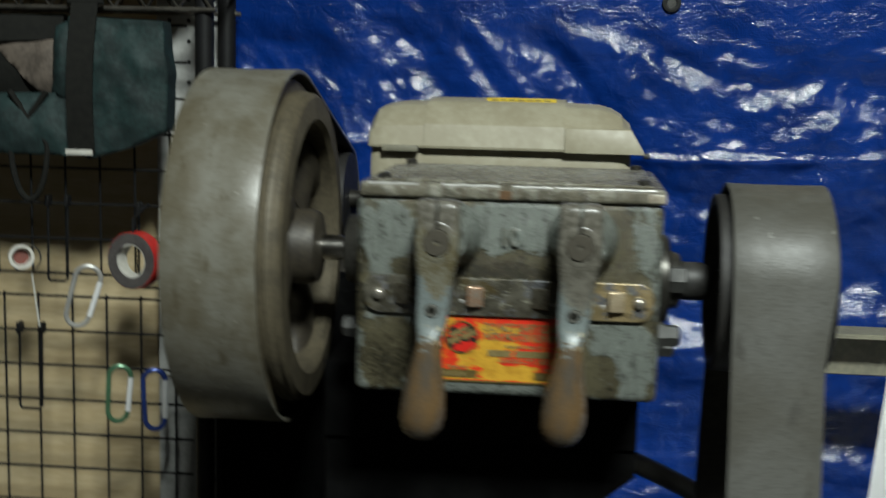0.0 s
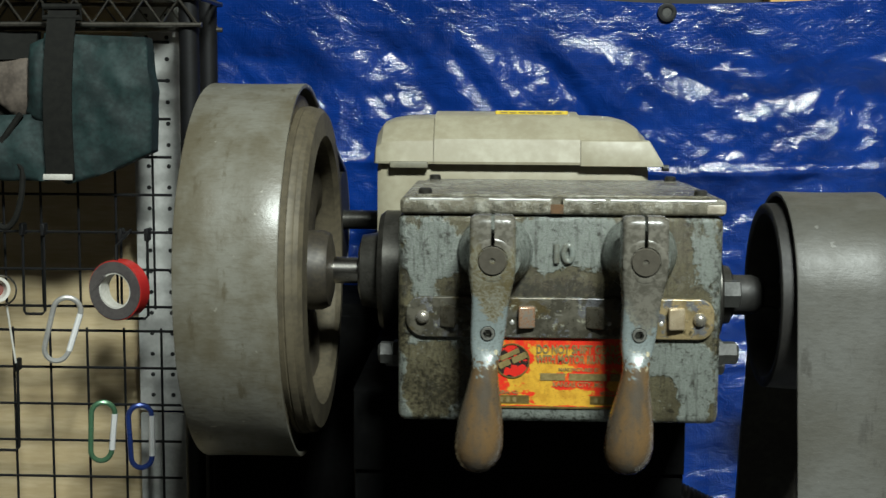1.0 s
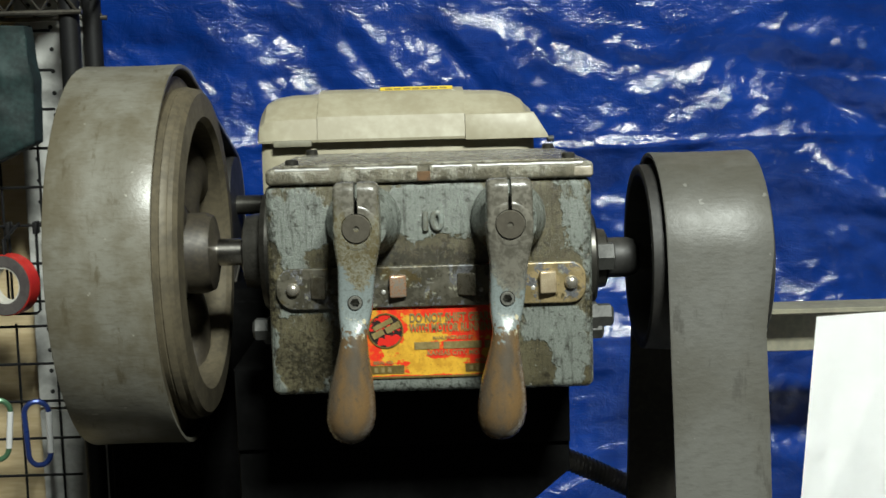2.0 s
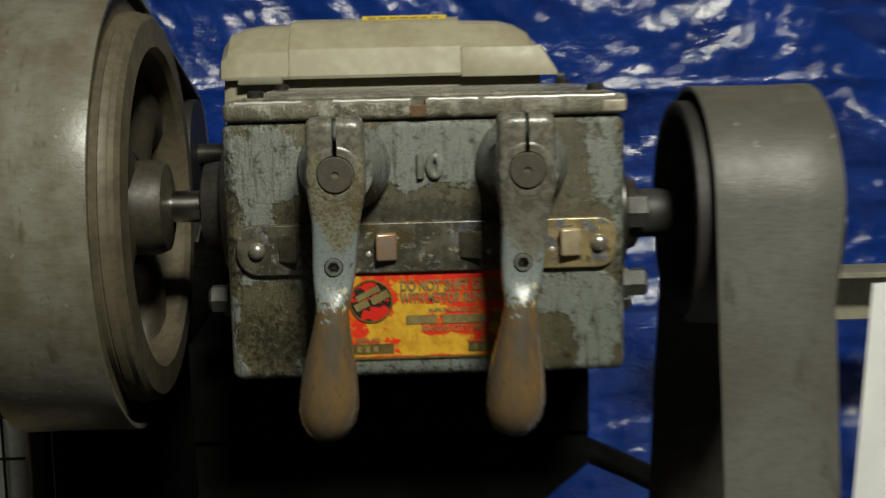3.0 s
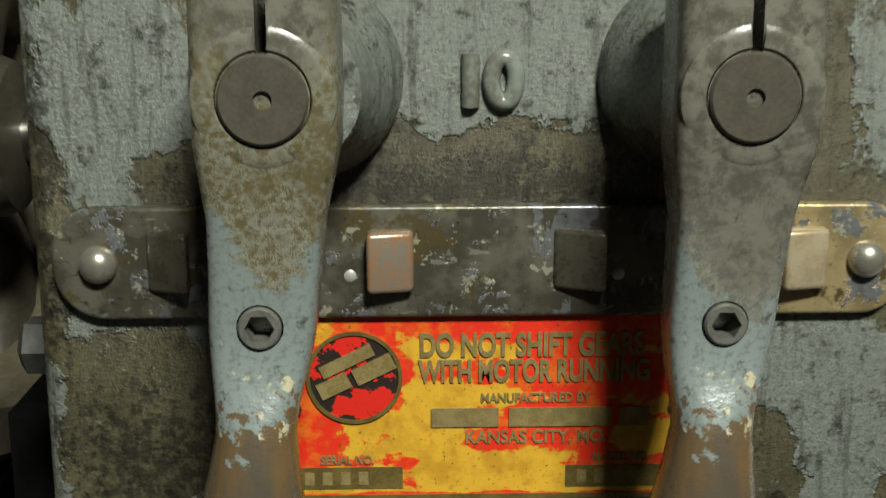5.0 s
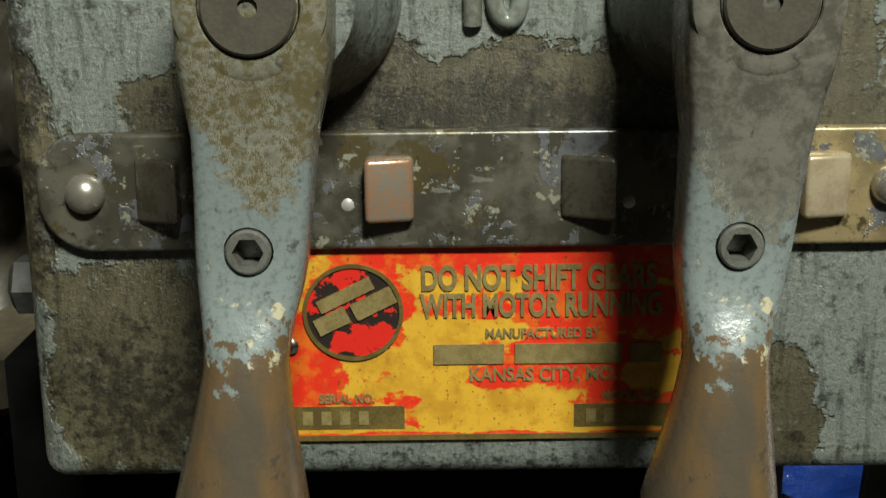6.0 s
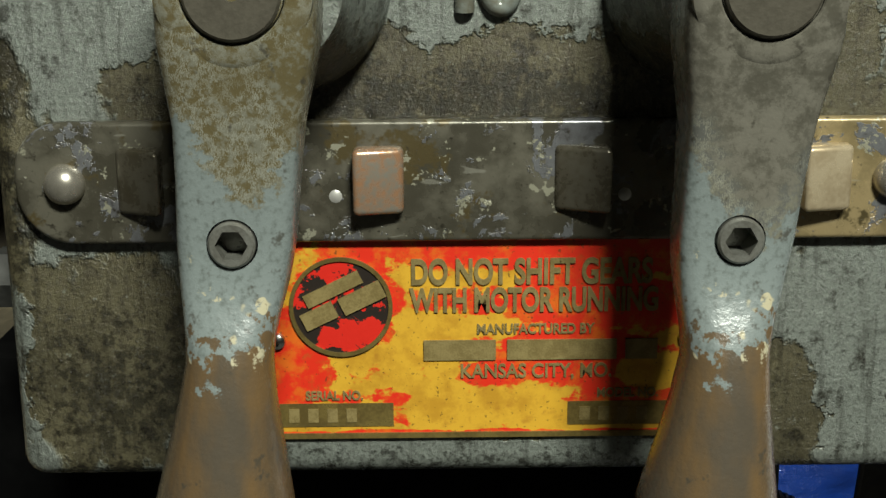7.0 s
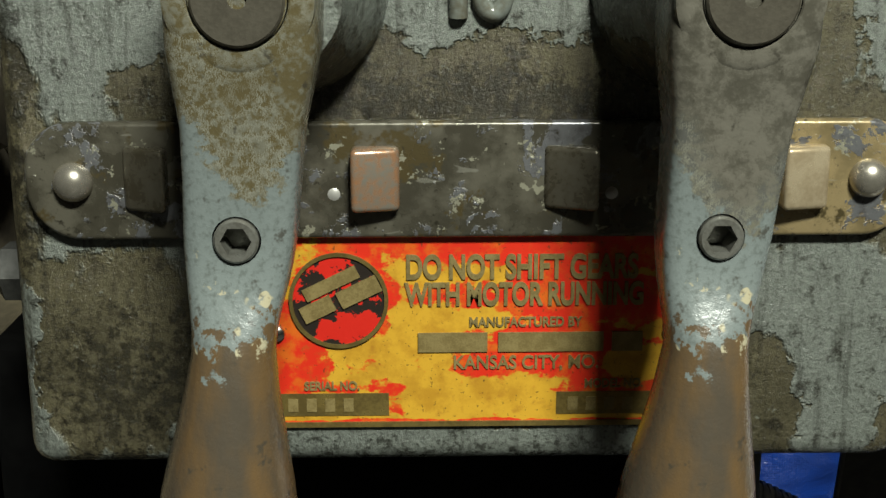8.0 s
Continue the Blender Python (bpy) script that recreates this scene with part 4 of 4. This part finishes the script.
def tarp():
    x0, x1, z0, z1, nx, nz = -0.47, 1.15, 0.25, 1.476, 380, 290
    t = thing("tarpaulin", "glossy blue woven plastic tarpaulin with creases and a brass-eyed hem", "tarpaulin")
    bm, vs = bmesh.new(), []

    def surf(x, z):
        k = min(max((x - 0.05) / 0.3, 0), 1)        # folds fall steeply on one side and lie flatter on the other
        c, s = math.cos(0.85 - 0.65 * k), math.sin(0.85 - 0.65 * k)
        xr, zr = x - 0.15, z - 1.33
        u, v = xr * c - zr * s, xr * s + zr * c
        bend = 0.05 * noise.noise(Vector((x * 4, 2.2, z * 4)))
        a = noise.noise(Vector((u * 2.2, 3.1, (v + bend) * 8.5)))
        b = 1 - abs(noise.noise(Vector((u * 4.5, 7.7, (v + bend) * 15)))) * 2
        d = noise.fractal(Vector((u * 20, 1.3, v * 34)), 1.0, 2.0, 4)
        e = noise.noise(Vector((x * 75, 4.4, z * 75)))
        y = 0.026 * a + 0.009 * b + 0.0034 * d + 0.0011 * e
        if z > 1.40:
            y *= 1 - 0.9 * min((z - 1.40) / 0.03, 1)
        for zc in (1.272, 1.035, 0.80):
            q = (z - zc) / 0.006
            y -= 0.004 * math.exp(-q * q) + 0.006 * math.exp(-abs(q) / 9)
        return 0.652 + y + 0.05 * min(max((-0.39 - x) / 0.05, 0), 1)

    for i in range(nx + 1):
        col = []
        for j in range(nz + 1):
            x, z = x0 + (x1 - x0) * i / nx, z0 + (z1 - z0) * j / nz
            top = 0.010 * noise.noise(Vector((x * 3, 0, 9))) - 0.012 * x
            col.append(bm.verts.new((x, surf(x, z), z + top * (z - z0) / (z1 - z0))))
        vs.append(col)
    for i in range(nx):
        for j in range(nz):
            bm.faces.new((vs[i][j], vs[i + 1][j], vs[i + 1][j + 1], vs[i][j + 1]))
    part("sheet", bm, M_TARP, t, angle=180)
    for x in (0.156, 1.0):
        y = surf(x, 1.457) - 0.003
        ring = [(0.0, 0.0115), (-0.0015, 0.011), (-0.002, 0.008), (-0.0015, 0.0058), (0.0, 0.0058)]
        e = part("eyelet", lathe(ring, "Y", (x, y, 1.457), 24, closed=True), M_BLACKWIRE, t, "dark metal eyelet")
        part("eyelet_hole", lathe([(0.0005, 0.0056), (-0.0005, 0.0056)], "Y", (x, y, 1.457), 20), M_BOLT, e)


tarp()


# ---- wire rack and what hangs on it ----
def grid_panel(x_right, n, z_list, label):
    g = thing("wire_grid", label, "wire grid", "wire grid panels on the rack")
    z0, z1 = min(z_list) - 0.003, max(z_list) + 0.003
    left = x_right - 0.0428 * (n - 1)
    for k in range(n):
        x = x_right - 0.0428 * k
        part("wire", tube([(x, 0.521, z0), (x, 0.521, z1)], 0.0016, 6), M_BLACKWIRE, g)
    for z in z_list:
        part("wire", tube([(left - 0.004, 0.5185, z), (x_right + 0.022, 0.5185, z)], 0.0017, 6), M_BLACKWIRE, g)


grid_panel(-0.431, 12, [1.117 + 0.0425 * k for k in range(8)], "black wire grid panel, upper of two, fixed to the rack")
grid_panel(-0.425, 12, [1.089 - 0.0428 * k for k in range(11)], "black wire grid panel, lower of two, fixed to the rack")


def rack():
    r = thing("wire_shelf", "dusty chrome wire shelf on black posts, cluttered on top", "shelf")
    for x in (-0.3835, -1.25):
        for y in (0.505, 0.60):
            part("post", lathe([(0, 0.011), (1.75, 0.011)], "Z", (x, y, 0), 20), M_BLACKWIRE, r, "black round post")
    for y in (0.492, 0.60):
        for z in (1.432, 1.461):
            part("edge_wire", tube([(-1.25, y, z), (-0.366, y, z)], 0.0028, 8), M_CHROMEWIRE, r)
        pts = []
        for k in range(47):
            pts.append((-0.372 - 0.019 * k, y, 1.4595 if k % 2 else 1.4335))
        part("truss_wire", tube(pts, 0.0021, 6), M_CHROMEWIRE, r)
    for k in range(35):
        x = -0.374 - 0.025 * k
        part("deck_wire", tube([(x, 0.492, 1.4645), (x, 0.60, 1.4645)], 0.0016, 6), M_CHROMEWIRE, r)
    part("end_wire", tube([(-0.368, 0.492, 1.461), (-0.368, 0.60, 1.461)], 0.0028, 8), M_CHROMEWIRE, r)


rack()
for name, dims, mat, label, cat in (
        ("storage_box", (-0.66, -0.50, 0.50, 0.60, 1.467, 1.60), M_STAND, "dark plastic storage box on the wire shelf", "box"),
        ("carton", (-0.488, -0.452, 0.51, 0.58, 1.467, 1.58), M_CARTON, "pale yellow small carton on the wire shelf", "carton"),
        ("jar", (-0.445, -0.41, 0.51, 0.56, 1.467, 1.55), M_PLASTIC, "dull white small box on the wire shelf", "box")):
    tagged(part(name, block(*dims, 0.004, 2), mat), label, cat)


def soft_slab(outline, y0, depth, mat, name, parent, label="", amp=0.004, seed=0.0, step=0.008):
    """Cloth cushion over an outline in x and z: a fine grid bulged and rumpled."""
    xs, zs = [p[0] for p in outline], [p[1] for p in outline]
    bm = bmesh.new()
    f = bm.faces.new([bm.verts.new((x, y0, z)) for x, z in outline])
    out = bmesh.ops.extrude_face_region(bm, geom=[f])
    bmesh.ops.translate(bm, vec=(0, -depth, 0), verts=[v for v in out["geom"] if isinstance(v, bmesh.types.BMVert)])
    bmesh.ops.triangulate(bm, faces=bm.faces)
    for _ in range(5):
        es = [e for e in bm.edges if e.calc_length() > step]
        if not es:
            break
        bmesh.ops.subdivide_edges(bm, edges=es, cuts=1)
        bmesh.ops.triangulate(bm, faces=bm.faces)
    cx, cz = sum(xs) / len(xs), sum(zs) / len(zs)
    wx, wz = (max(xs) - min(xs)) / 2, (max(zs) - min(zs)) / 2
    for v in bm.verts:
        x, y, z = v.co
        k = max(0.0, 1 - ((x - cx) / wx) ** 2) * max(0.0, 1 - ((z - cz) / wz) ** 2)
        w = noise.fractal(Vector((x * 26 + seed, z * 20, seed)), 1.0, 2.0, 3)
        front = (y0 - y) / depth
        v.co.y -= front * (0.012 * k + amp * w)
        v.co.x += 0.002 * noise.noise(Vector((seed, z * 40, x * 10)))
    return part(name, bm, mat, parent, label, 80)


def bag():
    b = thing("canvas_bag", "dark green canvas bag with black webbing strap hung from the shelf", "bag")
    soft_slab([(-0.535, 1.422), (-0.425, 1.418), (-0.419, 1.36), (-0.421, 1.294), (-0.47, 1.272), (-0.512, 1.259), (-0.536, 1.268)], 0.509, 0.03, M_GREEN, "flap", b, "", 0.006, 2.0)
    soft_slab([(-0.72, 1.33), (-0.53, 1.335), (-0.535, 1.262), (-0.60, 1.262), (-0.72, 1.268)], 0.509, 0.026, M_GREEN, "pocket", b, "", 0.006, 5.0)
    soft_slab([(-0.552, 1.41), (-0.53, 1.42), (-0.53, 1.32), (-0.56, 1.335)], 0.507, 0.02, M_GREEN, "gusset", b, "", 0.004, 7.0)
    soft_slab([(-0.64, 1.392), (-0.552, 1.396), (-0.548, 1.34), (-0.572, 1.328), (-0.60, 1.355)], 0.512, 0.014, M_CLOTH, "lining", b, "pale cloth lining showing in the opening", 0.004, 9.0)
    # black sheet added for the shade inside the bag's opening
    soft_slab([(-0.75, 1.425), (-0.55, 1.425), (-0.552, 1.395), (-0.64, 1.392), (-0.60, 1.355), (-0.57, 1.327), (-0.75, 1.327)], 0.514, 0.012, M_STRAP, "opening_shade", b, "", 0.002, 11.0)
    bm, vs = bmesh.new(), []
    for k in range(25):
        u = k / 24
        z = 1.452 - 0.185 * u
        y = 0.470 - 0.010 * math.sin(u * math.pi) + 0.012 * (1 - u) ** 3
        vs.append([bm.verts.new((x - 0.004 * u, y - o, z)) for x, o in ((-0.5295, 0), (-0.4985, 0), (-0.4985, 0.002), (-0.5295, 0.002))])
    for p, q in zip(vs, vs[1:]):
        for j in range(4):
            bm.faces.new((p[j], p[(j + 1) % 4], q[(j + 1) % 4], q[j]))
    bm.faces.new(vs[0])
    bm.faces.new(vs[-1])
    st = part("strap", bm, M_STRAP, b, "wide black webbing strap")
    part("strap_tip", block(-0.536, -0.504, 0.464, 0.468, 1.264, 1.2705, 0.001, 2), M_PLASTIC, st, "pale sewn strap end")
    loop = [(-0.535, 0.478, 1.450), (-0.494, 0.478, 1.450), (-0.494, 0.478, 1.438), (-0.535, 0.478, 1.438)]
    part("strap_loop", tube(loop, 0.0035, 8, closed=True), M_STRAP, st)
    pts = [(-0.585 - 0.022 * math.cos(a), 0.478, 1.275 + 0.065 * math.sin(a)) for a in [math.pi * (1 + k / 16) for k in range(17)]]
    part("hanging_cord", tube([(-0.607, 0.478, 1.335)] + pts + [(-0.563, 0.478, 1.335)], 0.0035, 8), M_STRAP, b)


bag()


def loop_hook(x, z0, z1, w, label):
    h = thing("wire_hook", label, "hook", "black hooks on the wire grid")
    part("wire", tube([(x - w / 2, 0.515, z1), (x - w / 2, 0.512, z0), (x - w / 2 + 0.003, 0.510, z0 - 0.003), (x + w / 2 - 0.003, 0.510, z0 - 0.003), (x + w / 2, 0.512, z0), (x + w / 2, 0.515, z1)], 0.0017, 6), M_BLACKWIRE, h)
    for s in (-1, 1):
        part("clip", block(x + s * w / 2 - 0.0025, x + s * w / 2 + 0.0025, 0.509, 0.523, z1 - 0.010, z1 + 0.004, 0.001, 1), M_BLACKWIRE, h)
    return h


loop_hook(-0.567, 1.112, 1.208, 0.024, "black wire loop hook clipped to the grid")
loop_hook(-0.604, 0.953, 1.052, 0.028, "black wire loop hook with a rod, clipped to the grid")
loop_hook(-0.452, 1.108, 1.203, 0.030, "black wire loop hook carrying the tape roll")


def tape_roll():
    t = thing("tape_roll", "roll of red tape with dark side, hung on the grid", "tape", at=(-0.463, 0.490, 1.141))
    t.rotation_euler = (0, 0, radians(-17))
    c = (0, 0, 0)
    part("side", lathe([(-0.0095, 0.0205), (-0.0098, 0.0325), (0.009, 0.0325), (0.009, 0.0205)], "Y", c, 44, closed=True), M_TAPE, t)
    part("outer_wrap", lathe([(-0.0085, 0.0325), (-0.0085, 0.0336), (0.0088, 0.0336), (0.0088, 0.0325)], "Y", c, 44, closed=True), M_RED, t, "bright red tape surface")
    part("core", lathe([(-0.0085, 0.0185), (-0.0085, 0.0204), (0.0085, 0.0204), (0.0085, 0.0185)], "Y", c, 36, closed=True), M_PLASTIC, t)
    part("hanging_wire", tube([(0, 0.026, 0.064), (0, -0.004, 0.049), (0.001, -0.006, 0.021), (0.001, 0.010, 0.0195)], 0.0019, 6), M_BLACKWIRE, t)
    part("loose_end", tube([(-0.034, -0.004, 0.006), (-0.030, -0.008, -0.004), (-0.012, -0.010, 0.016)], 0.0022, 6), M_TAPE, t)


tape_roll()


def carabiner(x, z, h, w, turn, mat, label):
    """A bent-rod snap link with a bright sprung gate."""
    c = thing("carabiner", label, "carabiner", "carabiners on the wire grid", at=(x, 0.508, z))
    c.rotation_euler = (0, radians(turn), radians(18))
    r, pts = w / 2, []
    for k in range(13):
        a = math.pi * k / 12
        pts.append((r * math.cos(a), 0, h / 2 - r + r * math.sin(a)))
    for k in range(13):
        a = math.pi + math.pi * k / 12
        pts.append((r * 0.9 * math.cos(a), 0, -h / 2 + r + r * math.sin(a)))
    part("rod", tube(pts[:-1] + [(r * 0.9, 0, -h / 2 + r)], 0.0031, 8), mat, c)
    part("gate", tube([(r * 0.92, 0, -h / 2 + r), (r, 0, h / 2 - r)], 0.0034, 8), M_STEELBRIGHT, c, "bright sprung gate")


carabiner(-0.535, 1.092, 0.074, 0.030, 16, M_ALU, "silver carabiner hung aslant on the grid")
carabiner(-0.492, 0.974, 0.068, 0.026, 4, M_GREENMETAL, "green carabiner with silver gate on the grid")
carabiner(-0.4475, 0.969, 0.073, 0.026, -1, M_BLUEMETAL, "blue carabiner with silver gate on the grid")


def fitting():
    f = thing("pipe_fitting", "white plastic pipe fitting hung on the grid by a wire ring", "pipe fitting", at=(-0.604, 0.49, 1.14))
    f.rotation_euler = (radians(-6), 0, radians(28))
    part("collar", lathe([(-0.022, 0.011), (-0.022, 0.0145), (-0.006, 0.0145), (-0.005, 0.012), (0.012, 0.012), (0.012, 0.0085), (-0.012, 0.0085)], "Y", (0, 0, 0), 30, closed=True), M_PLASTIC, f)
    part("bore", lathe([(-0.012, 0.0115), (0.0, 0.0115)], "Y", (0, 0, 0), 24), M_RUST, f)
    part("ring", tube([(0.006 + 0.017 * math.cos(2 * math.pi * k / 24), -0.004, -0.002 + 0.017 * math.sin(2 * math.pi * k / 24)) for k in range(24)], 0.0011, 6, closed=True), M_STEEL, f)
    part("cord", tube([(0.012, 0, -0.016), (0.016, 0.004, -0.05), (0.020, 0.006, -0.085)], 0.0012, 6), M_PLASTIC, f)


fitting()
f2 = thing("pipe_fitting", "pale green plastic pipe fitting beside the white one", "pipe fitting", at=(-0.655, 0.49, 1.135))
part("collar", lathe([(-0.02, 0.012), (-0.02, 0.017), (0.012, 0.017), (0.012, 0.012)], "Y", (0, 0, 0), 30, closed=True), M_PLASTIC, f2)


# ---- boards behind the rack ----
def boards():
    tagged(part("cream_board", block(-1.5, -0.4725, 0.660, 0.678, 0.2, 1.62, 0.002, 1), M_BOARD), "cream painted plywood board behind the wire grid", "board")
    p = tagged(part("pegboard", block(-0.478, -0.392, 0.617, 0.6225, 0.972, 1.62, 0.001, 1), M_PEG), "white perforated hardboard strip behind the rack", "pegboard")
    first = None
    for cx in (-0.461, -0.4365, -0.411):
        for k in range(25):
            at = (cx, 0.6168, 0.992 + 0.0254 * k)
            if first is None:
                first = part("peg_hole", lathe([(-0.0006, 0.0026), (0.0004, 0.0026)], "Y", (0, 0, 0), 10), M_HOLE, p)
                ob = first
            else:
                ob = new("peg_hole", first.data)
                ob.parent = p
            ob.location = at
    tagged(part("white_board", block(-0.4765, -0.372, 0.612, 0.62, 0.3, 0.9695, 0.001, 1), M_PEG), "plain white board below the pegboard", "board")
    tagged(part("wall_stud", block(0.33, 0.387, 0.905, 0.949, 0, 3.39, 0.002, 1), M_STUD), "orange pine stud against the wall", "stud", "", "structure")
    tagged(part("wall_panel", block(0.40, 1.8, 0.93, 0.949, 0, 3.39, 0.002, 1), M_STUDDARK), "brown board wall panel", "wall panel", "", "structure")


boards()
